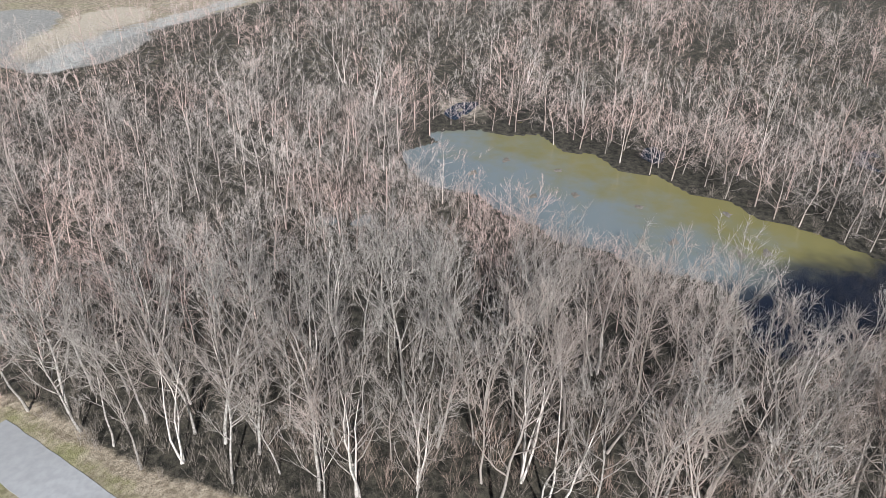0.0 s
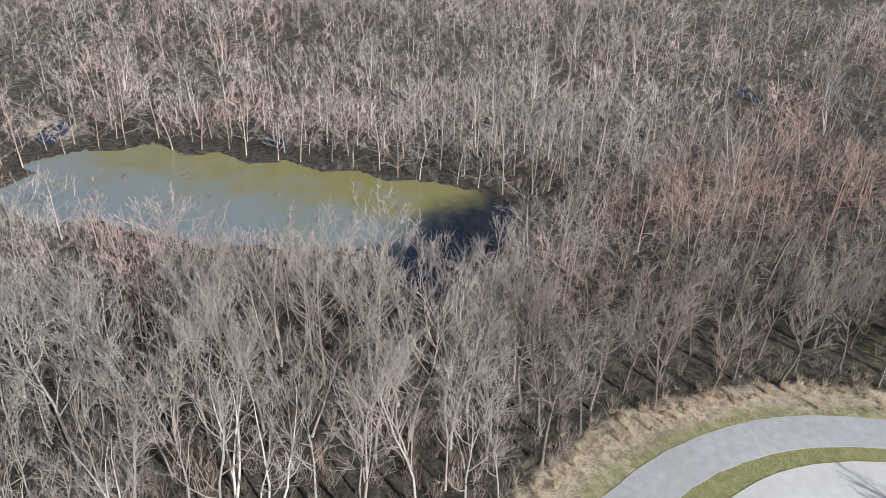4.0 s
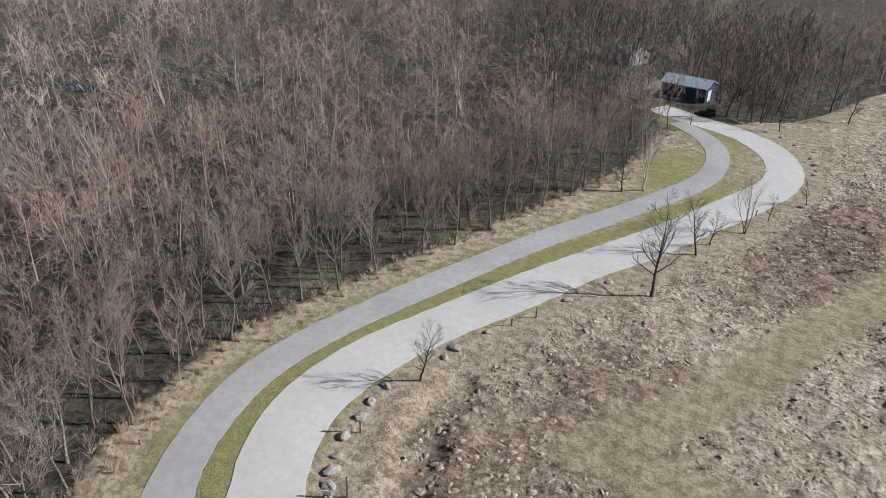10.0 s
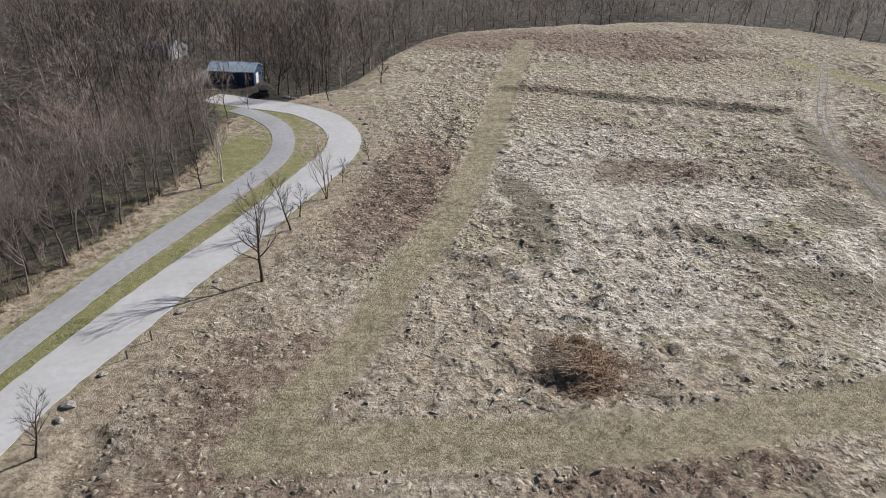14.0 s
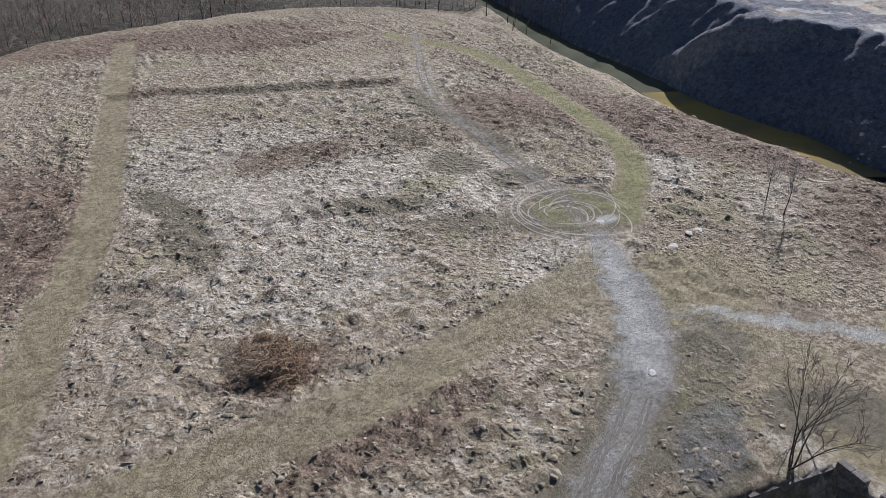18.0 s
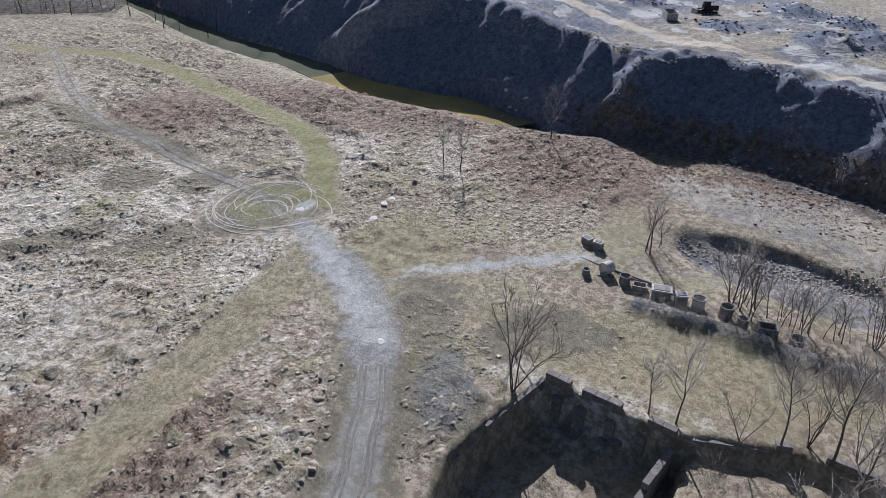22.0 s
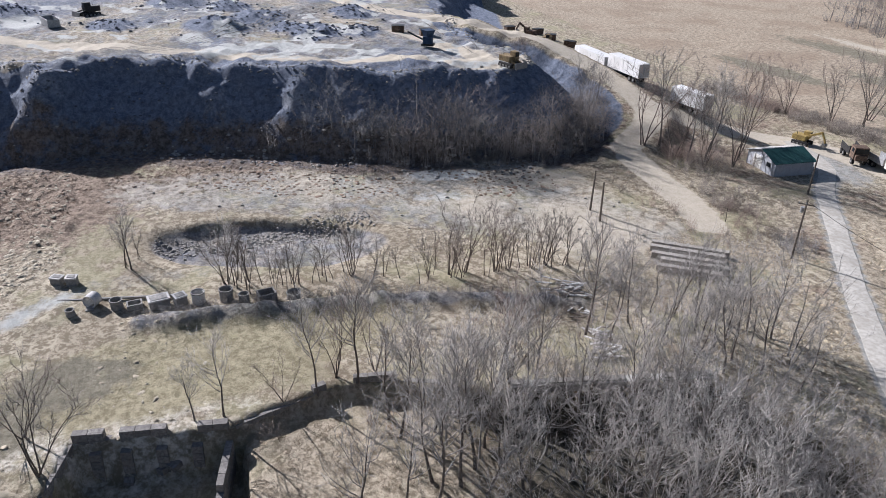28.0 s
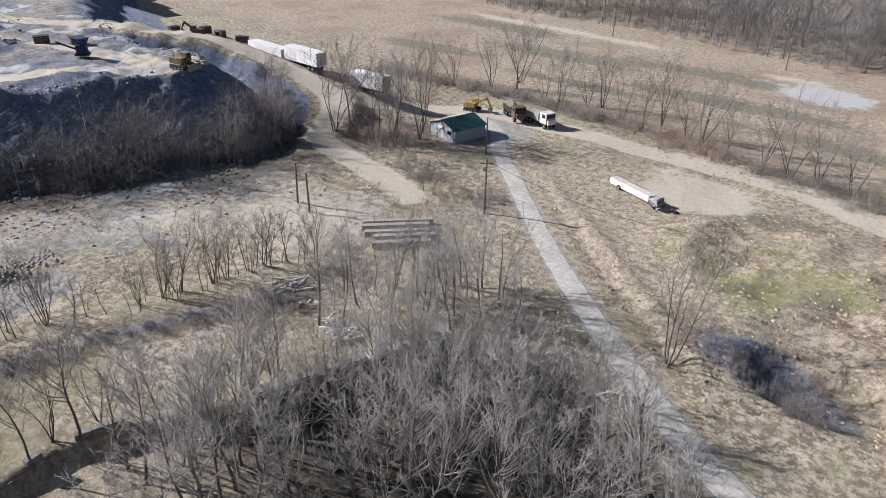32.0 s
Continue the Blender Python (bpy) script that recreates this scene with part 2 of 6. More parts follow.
def water_material(name, murk, second_tone, rough=0.12):
    m, nt, b = node_mat(name, rough)
    p = coords(nt)
    col = blend(nt, spread(nt, noise_of(nt, p, 0.045, 3), 0.38, 0.62), murk, second_tone)
    if rough < 0.2:
        xyz = nt.nodes.new("ShaderNodeSeparateXYZ")
        nt.links.new(p, xyz.inputs[0])
        # Sky reflection painted in: the second colour near shore, fading to olive.
        sky_fade = calc(nt, "SUBTRACT", calc(nt, "MULTIPLY", xyz.outputs[1], 0.55), xyz.outputs[0])
        sky_fade = calc(nt, "ADD", sky_fade, calc(nt, "MULTIPLY", calc(nt, "SUBTRACT", noise_of(nt, p, 0.14, 5), 0.5), 34.0))
        col = blend(nt, spread(nt, sky_fade, 80.0, 104.0), second_tone, murk)
        # North-east end: tree shade and dark reflections painted in as near black.
        darker = calc(nt, "ADD", calc(nt, "ADD", xyz.outputs[0], xyz.outputs[1]), calc(nt, "MULTIPLY", noise_of(nt, p, 0.12, 3), 16.0))
        col = blend(nt, spread(nt, darker, -71.0, -58.0), col, (0.012, 0.014, 0.022))
    nt.links.new(col, b.inputs["Base Color"])
    b.inputs["Specular IOR Level"].default_value = 0.5 if rough < 0.3 else 0.0
    bump(nt, b, noise_of(nt, p, 1.6, 3), 0.08, 0.03)
    return m


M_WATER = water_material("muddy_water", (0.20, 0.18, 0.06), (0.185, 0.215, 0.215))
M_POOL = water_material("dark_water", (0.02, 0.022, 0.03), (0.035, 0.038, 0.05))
M_REEDY = water_material("reedy_water", (0.11, 0.12, 0.09), (0.15, 0.155, 0.11), 0.6)
M_CREEK = water_material("golden_water", (0.42, 0.315, 0.11), (0.27, 0.23, 0.12), 0.7)

# ---- plan: lines and areas in metres ----
ROAD = [(-22, 16), (-28.3, 25.5), (-31.8, 31.5), (-33.3, 38), (-32.2, 46), (-29.2, 54), (-25.3, 62.5), (-20.4, 73.2), (-15.4, 82.5), (-11.0, 92), (-6.6, 102), (-2.8, 112), (-2.2, 120), (-4.5, 128), (-9.5, 134.5), (-16, 138.5), (-22, 141), (-29, 145)]
LANE = [(-26.5, -50), (-24.8, -41), (-22.5, -28), (-21.5, -12), (-25, 5), (-33.6, 20), (-37.2, 26), (-39.3, 32), (-40.1, 38), (-39.3, 44.5), (-36.4, 54), (-32.5, 64.5), (-27.3, 77.5), (-21.8, 89), (-16.8, 99.5), (-13.2, 109), (-12.4, 117), (-13.8, 125), (-17.5, 131.5), (-23, 137)]
CREST = [(-14, 146), (-2, 149), (12, 182), (27, 204), (51, 214), (80, 220), (105, 222), (133, 210), (148, 188), (145, 157), (135, 130), (123.5, 94), (118.5, 69), (116, 48), (117, 32), (121, 20)]
BANK_FOOT = [(200, 245), (186, 214), (161, 153), (148, 110), (138, 90), (136.5, 75), (133.5, 59), (127, 45), (122.5, 32), (121, 20), (119.5, 4), (112, -13), (105, -28), (101, -44), (100.5, -58), (105, -68), (113, -74), (128, -75.5), (146, -72), (170, -76), (230, -97)]
CREEK = [(196, 236), (176, 190), (153, 143), (143, 108), (134.5, 88), (131.5, 73), (131.5, 58), (129, 50), (125, 43)]
SPILL = [(166, 68), (157, 76), (150, 89), (144, 103)]
BUTTRESS = [(139, 19), (131, 22.5), (124, 24.5)]
DITCH = [(72, -90), (64, -84.5), (50, -76), (42, -70), (31, -62), (22, -56)]
DRIVE = [(4, -42), (14, -46), (25.5, -52.7), (37, -60.5), (48.5, -69), (63.6, -81.5), (74, -90), (83, -99), (95, -103)]
HAUL = [(70, -65), (78, -67.2), (90.5, -68.4), (98, -69.5), (102, -75), (107, -80), (115, -81.5), (127, -79.5), (141, -74), (158, -62), (181, -47), (215, -35)]
HAUL_Z = [0.0, 0.0, 0.3, 1.2, 2.4, 3.4, 5.0, 7.5, 10.5, 12.0, 12.0, 12.0]
SPUR = [(103, -77), (108, -84), (103, -94), (95, -103)]
MOWN = [(-10, 44), (-6, 50), (-1, 57.4), (5, 71), (10, 81.4), (16.2, 96.3), (22.7, 116), (30, 140), (40.5, 173), (48, 196)]
SWATH = [(-8, 44), (11.8, 43), (24, 42), (38.5, 43.7), (53, 45.5), (62, 47)]
TRACK = [(20, 17), (32, 22.3), (38.7, 25), (45.5, 28.2), (50, 31.2), (56.8, 37.5), (62, 45), (67, 52)]
BRANCH = [(54, 36), (62, 34), (67.5, 27.5), (73, 21), (77, 15), (78, 6), (77, -2)]
GREEN_TRACK = [(74, 54), (80, 58.4), (88, 63.5), (97, 74), (104, 90), (110, 107), (117, 127), (119, 146), (112, 170)]
BROWN_TRACK = [(68, 56), (71.5, 63), (74.3, 75.7), (78.5, 90), (83.6, 107.6), (93, 127), (108, 150), (119, 167)]
YARD = [(112, 14), (104, 17), (96, 12), (92, 2), (90, -10), (84, -22), (75, -32), (66, -45), (62, -58), (70, -66), (84, -60), (97, -54), (100, -44), (104, -30), (113, -10)]
PIT = (83.0, -7.0)
BASIN = [(39.2, 17.2), (51.5, 13.4), (49.1, 1.1), (50.5, -1.3), (52, -9), (51, -14.4), (48.8, -19.3), (46.3, -24), (41.6, -43), (28, -48), (8, -36), (2, 0), (20, 16)]
POND = [(-95, -43), (-101, -46.5), (-108, -43), (-111, -46.5), (-117, -38.6), (-116, -33), (-119.5, -28.5), (-113, -22), (-114, -17), (-108.5, -12), (-109, -6), (-104, -1), (-104, 5), (-99, 9), (-98.5, 15), (-95, 20), (-92, 25), (-85.5, 25.5), (-78, 22.5), (-71, 18), (-66.5, 12.5), (-66, 8.5), (-71, 8), (-77, 6), (-79, 1), (-78, -4), (-81, -9), (-80.5, -15), (-84, -19), (-86, -25), (-90.5, -30), (-90, -37)]
FOREST_EDGE = [(-29, -64), (-30, -48), (-28, -36), (-30, -10), (-33, 8), (-41.2, 20), (-43.8, 26), (-45.3, 34), (-45.3, 43), (-42.7, 52), (-38.8, 64), (-33, 79), (-28.5, 93), (-24, 112), (-23.5, 130)]
BARE = [(69.5, 59, 9, 8, 0), (82, 112, 3, 14, -18), (56, 64, 9, 3, -30), (24, 92, 3, 10, 8), (80, 92, 3, 16, -14), (64, 136, 22, 2.5, -22), (68, 98, 3.5, 6, 0), (67, 83, 5, 5, 0), (72, 73, 6, 4, 0), (48.5, 76, 8, 3.5, -25), (22.6, 80, 3, 9, 0), (55, 19, 4, 3, 0), (43, 19, 5, 3, 0), (60, -150, 30, 5, 5), (112, -160, 26, 6, 4), (30, -137, 26, 4, 0), (92, -138, 22, 3, 6), (140, -140, 20, 5, 8), (70, -172, 34, 5, 2), (150, -178, 30, 6, 3), (30, -96, 9, 4, 20), (20, -78, 10, 3, 30), (47, 24, 9, 5, 25), (58, 29, 6, 4, 30), (60, 14, 4, 6, 0)]
CLEARING = [(-34, 152), (-30, 144), (-12, 138), (-9, 150), (-18, 162), (-32, 164)]
HEAPS = [(166, -8, 12), (154, -27, 9), (152, -36, 7), (190, 36, 10), (200, 0, 12), (176, -40, 9), (176, -18, 10), (162, -22, 7), (190, -12, 9), (172, 14, 8)]


def spline(points, step=1.5):
    """A smooth line through the points, cut into short steps."""
    p = np.array(points, float)
    p = np.vstack([2 * p[0] - p[1], p, 2 * p[-1] - p[-2]])
    out = []
    for a, b, c, d in zip(p, p[1:], p[2:], p[3:]):
        for u in np.arange(0, 1, 1 / max(2, int(np.linalg.norm(c - b) / step))):
            out.append(0.5 * (2 * b + (c - a) * u + (2 * a - 5 * b + 4 * c - d) * u**2 + (3 * b - a - 3 * c + d) * u**3))
    return np.array(out + [p[-2]])


def off_line(x, y, line, far=40.0):
    """The distance of each place from a line, and how far along the line its foot lies."""
    best, along = np.full(x.shape, 1e6), np.zeros(x.shape)
    line = np.asarray(line, float)
    lo, hi = line.min(0) - far, line.max(0) + far
    near = (x > lo[0]) & (x < hi[0]) & (y > lo[1]) & (y < hi[1])
    px, py, bd, ba = x[near], y[near], best[near], along[near]
    for n, (a, b) in enumerate(zip(line, line[1:])):
        d = b - a
        u = np.clip(((px - a[0]) * d[0] + (py - a[1]) * d[1]) / (d @ d + 1e-9), 0, 1)
        r = np.hypot(px - a[0] - u * d[0], py - a[1] - u * d[1])
        less = r < bd
        bd, ba = np.where(less, r, bd), np.where(less, n + u, ba)
    best[near], along[near] = bd, ba
    return best, along


def inside(x, y, poly):
    c = np.zeros(x.shape, bool)
    p = np.asarray(poly, float)
    for (ax, ay), (bx, by) in zip(p, np.roll(p, -1, 0)):
        if ay != by:
            c ^= ((ay > y) != (by > y)) & (x < (bx - ax) * (y - ay) / (by - ay) + ax)
    return c


def smooth(v, lo, hi):
    u = np.clip((v - lo) / (hi - lo), 0, 1)
    return u * u * (3 - 2 * u)


def waves(x, y, size, seed):
    """Cheap smooth noise about 0, within -1..1, from a few crossed sines."""
    r = np.random.RandomState(seed)
    out = 0
    for n in range(6):
        a, f, s = r.uniform(0, 6.28), 6.28 / size * r.uniform(0.6, 1.7), r.uniform(0, 6.28)
        out = out + np.sin((x * np.cos(a) + y * np.sin(a)) * f + s + 1.3 * np.sin((y * np.cos(a) - x * np.sin(a)) * f * 0.7 + s * 2))
    return out / 4.0


GRAIN = np.random.RandomState(9).rand(256, 256)


def lumps(x, y, size, seed=0):
    """Smooth random lumps between 0 and 1, of about the given size."""
    u, v = np.asarray(x, float) / size + 37.1 * seed, np.asarray(y, float) / size + 11.7 * seed
    i, j = np.floor(u).astype(int), np.floor(v).astype(int)
    a, b = smooth(u - i, 0, 1), smooth(v - j, 0, 1)
    g = lambda p, q: GRAIN[(i + p) % 256, (j + q) % 256]
    return (g(0, 0) * (1 - a) + g(1, 0) * a) * (1 - b) + (g(0, 1) * (1 - a) + g(1, 1) * a) * b


L_ROAD, L_LANE = spline(ROAD), spline(LANE)
MEADOW = [(-24, 30), (-23, 45), (-19, 58), (-10, 76), (-2, 94), (4, 110), (4, 135), (2, 152), (16, 184), (50, 205), (120, 212), (146, 185), (136, 128), (119, 60), (117, 20), (104, 18), (88, 16), (78, 22), (60, 30), (52, 16), (36, 18), (15, 32), (-12, 26)]
WORN = [spline(p, 3) for p in (MOWN, SWATH, GREEN_TRACK, TRACK, BRANCH, BROWN_TRACK)]
L_DRIVE, L_HAUL, L_SPUR = spline(DRIVE), spline(HAUL, 3), spline(SPUR)
L_CREST, L_FOOT, L_CREEK = spline(CREST, 5), spline(BANK_FOOT, 4), spline(CREEK, 3)
BEYOND = [tuple(p) for p in L_CREST] + [(128, 18), (700, 18), (700, 900), (-60, 900), (-40, 200)]
BANK = [tuple(p) for p in L_FOOT] + [(900, -240), (900, 500)]
POND_LINE = spline(POND + POND[:2], 3)[:-2]
haul_at = np.cumsum(np.r_[0, np.linalg.norm(np.diff(np.array(HAUL), axis=0), axis=1)])
haul_len = np.cumsum(np.r_[0, np.linalg.norm(np.diff(L_HAUL, axis=0), axis=1)])


def bank_ribs(x, y):
    """Ribs and gullies that run down the bank: between 0 and 1."""
    d, a = off_line(x, y, L_FOOT, 300)
    s = 4.0 * a + 1.6 * waves(x, y, 15, 3)
    return d, 0.62 * lumps(s, d * 0.12, 11.0, 6) + 0.38 * lumps(s, d * 0.3, 3.8, 7)


def bank_rise(x, y):
    """How high the spoil bank would stand here if it had no flat top."""
    d, ribs = bank_ribs(x, y)
    steep = 0.86 - 0.10 * smooth(y, 24, 58)
    rise = steep * d * (1.0 + (0.38 + 0.1 * smooth(y, 0, 30)) * (ribs - 0.5))
    rise = rise + 4.6 * smooth(off_line(x, y, SPILL, 30)[0], 9, 0) * smooth(d, 0, 8)
    return rise + 4.5 * smooth(off_line(x, y, BUTTRESS, 30)[0], 6, 0) * smooth(d, 0, 5)


def height(x, y):
    """The ground's height at each place."""
    x, y = np.asarray(x, float), np.asarray(y, float)
    z = 0.18 * waves(x, y, 23, 1) + 0.10 * waves(x, y, 7, 2)
    far = np.hypot(x, y)
    # the far side of the mound falls to the creek and the woods
    d, _ = off_line(x, y, L_CREST, 400)
    z = np.where(inside(x, y, BEYOND), z - (1.9 + 3.1 * smooth(y, 140, 175) * smooth(x, 112, 80)) * smooth(d, 0, 8), z)
    # spoil bank with gullies, flat on top
    d, _ = off_line(x, y, L_FOOT, 300)
    bank = np.minimum(12 + 3 * smooth(y, 25, 60) + 0.5 * waves(x, y, 30, 5), bank_rise(x, y))
    rim = 0.5 * np.exp(-((d - 18) / 2.5) ** 2) * (0.6 + 0.5 * waves(x, y, 9, 6))
    z = np.where(inside(x, y, BANK), np.maximum(z, bank - 0.8 * smooth(d, 6, 0) + rim), z)
    # the creek's bed along the foot
    d, _ = off_line(x, y, L_CREEK, 30)
    w = smooth(d, 6.5, 3.6)
    z = np.where(z < 1.5, z * (1 - w) - 2.9 * w, z)
    for hx, hy, hr in HEAPS:
        z = z + 0.16 * hr * (0.7 + 0.4 * waves(x, y, 5, 8)) * smooth(np.hypot(x - hx, (y - hy) * 1.5), hr, hr * 0.25)
    # the made-up ground where the trailers stand
    yard = smooth(x, 97, 118) * smooth(y, -104, -90) * smooth(y, -60, -72)
    z = np.maximum(z, np.where(yard > 0, 5.0 * yard, -99))
    # the haul road climbs the end of the bank
    d, a = off_line(x, y, L_HAUL, 30)
    run = np.interp(a, np.arange(len(haul_len)), haul_len)
    w = smooth(d, 7, 3.2)
    z = z * (1 - w) + w * np.interp(run, haul_at * haul_len[-1] / haul_at[-1], HAUL_Z)
    # a scraped pit in the yard
    u, v = (x - PIT[0]) * 0.956 - (y - PIT[1]) * 0.292, (x - PIT[0]) * 0.292 + (y - PIT[1]) * 0.956
    z = z - 1.4 * smooth(np.hypot(u / 7.2, v / 17.0), 1.0, 0.7) * smooth(v + 0.3 * u, -19, -6)
    # the sunk ground below the old walls
    d, _ = off_line(x, y, np.array(BASIN + BASIN[:1], float), 30)
    z = np.where(inside(x, y, BASIN), z - (3.9 * smooth(y, -0.4, 0.6) + (1.3 + 1.9 * smooth(y, -15, -24)) * smooth(y, 0.6, -0.4)) * smooth(d, 0.2, 0.9), z)
    # the wet hollow inside the bend
    d, _ = off_line(x, y, np.array([(-14, 26), (-20, 33), (-23, 40), (-22.5, 46)], float), 20)
    z = z - 0.7 * smooth(d, 3.0, 0.5)
    # the furrow beside the drive, the rough mounds past it and the hollow below them
    d, _ = off_line(x, y, np.array(DITCH, float), 20)
    z = z - 0.75 * smooth(d, 1.7, 0.3) + 0.35 * smooth(np.abs(d - 2.6), 1.6, 0.2)
    rough = smooth(np.hypot((x - 18) / 26, (y + 84) / 19), 1.0, 0.55)
    z = z + rough * (1.9 * (lumps(x, y, 9, 71) - 0.3) + 1.1 * (lumps(x, y, 3.6, 72) - 0.5) + 0.4 * (lumps(x, y, 1.8, 73) - 0.5))
    z = z - 2.6 * smooth(np.hypot((x - 10.5) / 9.5, (y + 63) / 5.5), 1.0, 0.7)
    # a low earth berm below the row of concrete rings
    d, _ = off_line(x, y, np.array([(68, 8), (66.5, -4), (65, -16), (61, -29), (57.5, -37)], float), 15)
    z = z + (0.75 + 0.5 * waves(x, y, 5, 31)) * smooth(d, 2.4, 0.2)
    # the pond
    d, _ = off_line(x, y, np.vstack([POND_LINE, POND_LINE[:1]]), 40)
    inn = inside(x, y, POND_LINE)
    z = np.where(inn, -0.35 - 0.8 * smooth(d, 0, 4), np.where(d < 6, z * smooth(d, 1, 6) - 0.15 * smooth(d, 6, 0), z))
    # hummocks of matted grass, but not on the worn tracks
    field = inside(x, y, MEADOW)
    if field.any():
        rough = field * smooth(lumps(x, y, 14, 3), 0.12, 0.5) * (0.35 + 0.65 * smooth(x, -4, 16))
        for line in WORN:
            rough = rough * smooth(off_line(x, y, line, 10)[0], 2.0, 4.0)
        rough = rough * smooth(np.hypot(x - 69.5, y - 59), 8, 11)
        z = z + rough * (1.2 * np.maximum(lumps(x, y, 1.25, 1) - 0.48, 0) + 0.3 * (lumps(x, y, 2.9, 2) - 0.5))
    # the low ridge across the far meadow
    d, _ = off_line(x, y, np.array([(33, 149.5), (43, 146), (53, 142), (66, 137), (86, 129)], float), 15)
    z = z + 0.7 * smooth(d, 2.4, 0.2)
    # clods and ledges of the spoil
    bank = inside(x, y, BANK)
    z = np.where(bank, z + (0.35 + 1.0 * smooth(off_line(x, y, L_FOOT, 300)[0], 24, 14)) * (lumps(x, y, 2.7, 4) - 0.5) + 0.5 * (lumps(x, y, 1.35, 14) - 0.5) + 0.5 * (lumps(x, y, 8.5, 5) - 0.5) * smooth(off_line(x, y, L_FOOT, 300)[0], 22, 14), z)
    # level under the paved ways
    for line, half in ((L_ROAD, 3.3), (L_LANE, 2.2), (L_DRIVE, 2.4)):
        d, _ = off_line(x, y, line, 20)
        z = z * smooth(d, half + 0.3, half + 4.5)
    # slow rise of the land far away
    return z + 6 * smooth(far, 330, 900)


def part(name, bm, material, parent, label="", at=None, kind=""):
    """Links a bmesh (or a ready mesh) as one mesh object under a thing."""
    if isinstance(bm, bpy.types.Mesh):
        me = bm
    else:
        me = bpy.data.meshes.new(name)
        bm.to_mesh(me)
        bm.free()
    if material and not me.materials:
        me.materials.append(material)
    ob = new(name, me)
    ob.parent = parent
    if at is not None:
        ob.matrix_basis = at
    if label or kind:
        tagged(ob, label=label, kind=kind)
    return ob


def mesh_of(name, verts, faces, material=None, smooth_faces=False):
    me = bpy.data.meshes.new(name)
    me.from_pydata([tuple(v) for v in verts], [], [tuple(f) for f in faces])
    if material:
        me.materials.append(material)
    if smooth_faces:
        me.polygons.foreach_set("use_smooth", [True] * len(me.polygons))
    me.update()
    return me


def tri_mesh(name, verts, tris, material, smooth_faces=False):
    """A mesh from arrays of places and triangles."""
    me = bpy.data.meshes.new(name)
    me.vertices.add(len(verts))
    me.vertices.foreach_set("co", np.asarray(verts, np.float32).ravel())
    me.loops.add(3 * len(tris))
    me.loops.foreach_set("vertex_index", np.asarray(tris, np.int32).ravel())
    me.polygons.add(len(tris))
    me.polygons.foreach_set("loop_start", np.arange(0, 3 * len(tris), 3, dtype=np.int32))
    if smooth_faces:
        me.polygons.foreach_set("use_smooth", np.ones(len(tris), bool))
    me.materials.append(material)
    me.update(calc_edges=True)
    return me


# ---- the ground: one sheet to the horizon ----
def axis_steps(lo, hi, step, far):
    mid = list(np.arange(lo, hi, step))
    out, s = [mid[-1]], step
    while out[-1] < far:
        s *= 1.09
        out.append(out[-1] + s)
    left, s = [mid[0]], step
    while left[-1] > -far:
        s *= 1.09
        left.append(left[-1] - s)
    return np.array(left[:0:-1] + mid + out[1:])


def finer(line, lo, hi, step):
    """The same steps with a finer stretch between lo and hi."""
    return np.r_[line[line < lo], np.arange(lo, hi, step), line[line >= hi]]


gx, gy = finer(axis_steps(-125, 182, 1.15, 3500), -26, 140, 0.6), finer(axis_steps(-118, 200, 1.15, 3500), -62, 130, 0.6)
GX, GY = np.meshgrid(gx, gy)
GZ = height(GX, GY)
nx, ny = len(gx), len(gy)


def ground_at(x, y):
    """The height of the ground sheet at each place."""
    x, y = np.asarray(x, float), np.asarray(y, float)
    i, j = np.clip(np.searchsorted(gx, x) - 1, 0, nx - 2), np.clip(np.searchsorted(gy, y) - 1, 0, ny - 2)
    u, v = (x - gx[i]) / (gx[i + 1] - gx[i]), (y - gy[j]) / (gy[j + 1] - gy[j])
    return (GZ[j, i] * (1 - u) + GZ[j, i + 1] * u) * (1 - v) + (GZ[j + 1, i] * (1 - u) + GZ[j + 1, i + 1] * u) * v


idx = np.arange(nx * ny).reshape(ny, nx)
quads = np.stack([idx[:-1, :-1], idx[:-1, 1:], idx[1:, 1:], idx[1:, :-1]], -1).reshape(-1, 4)
ground_me = bpy.data.meshes.new("ground")
ground_me.vertices.add(nx * ny)
ground_me.vertices.foreach_set("co", np.stack([GX, GY, GZ], -1).astype(np.float32).ravel())
ground_me.loops.add(4 * len(quads))
ground_me.loops.foreach_set("vertex_index", quads.astype(np.int32).ravel())
ground_me.polygons.add(len(quads))
ground_me.polygons.foreach_set("loop_start", np.arange(0, 4 * len(quads), 4, dtype=np.int32))
ground_me.polygons.foreach_set("use_smooth", np.ones(len(quads), bool))
ground_me.update(calc_edges=True)
ground_me.materials.append(M_GROUND)


def cover(name, values):
    a = ground_me.attributes.new(name, "FLOAT", "POINT")
    a.data.foreach_set("value", np.clip(values, 0, 1).astype(np.float32).ravel())


def near_line(points, half, soft=1.5, step=2.0):
    d, _ = off_line(GX, GY, spline(points, step) if isinstance(points, list) else points, 20)
    return smooth(d, half + soft, half - soft * 0.4)


def blob(cx, cy, rx, ry, turn=0.0, soft=0.5):
    c, s = math.cos(radians(turn)), math.sin(radians(turn))
    u, v = (GX - cx) * c + (GY - cy) * s, (GY - cy) * c - (GX - cx) * s
    return smooth(np.hypot(u / rx, v / ry), 1 + soft, 1 - soft)


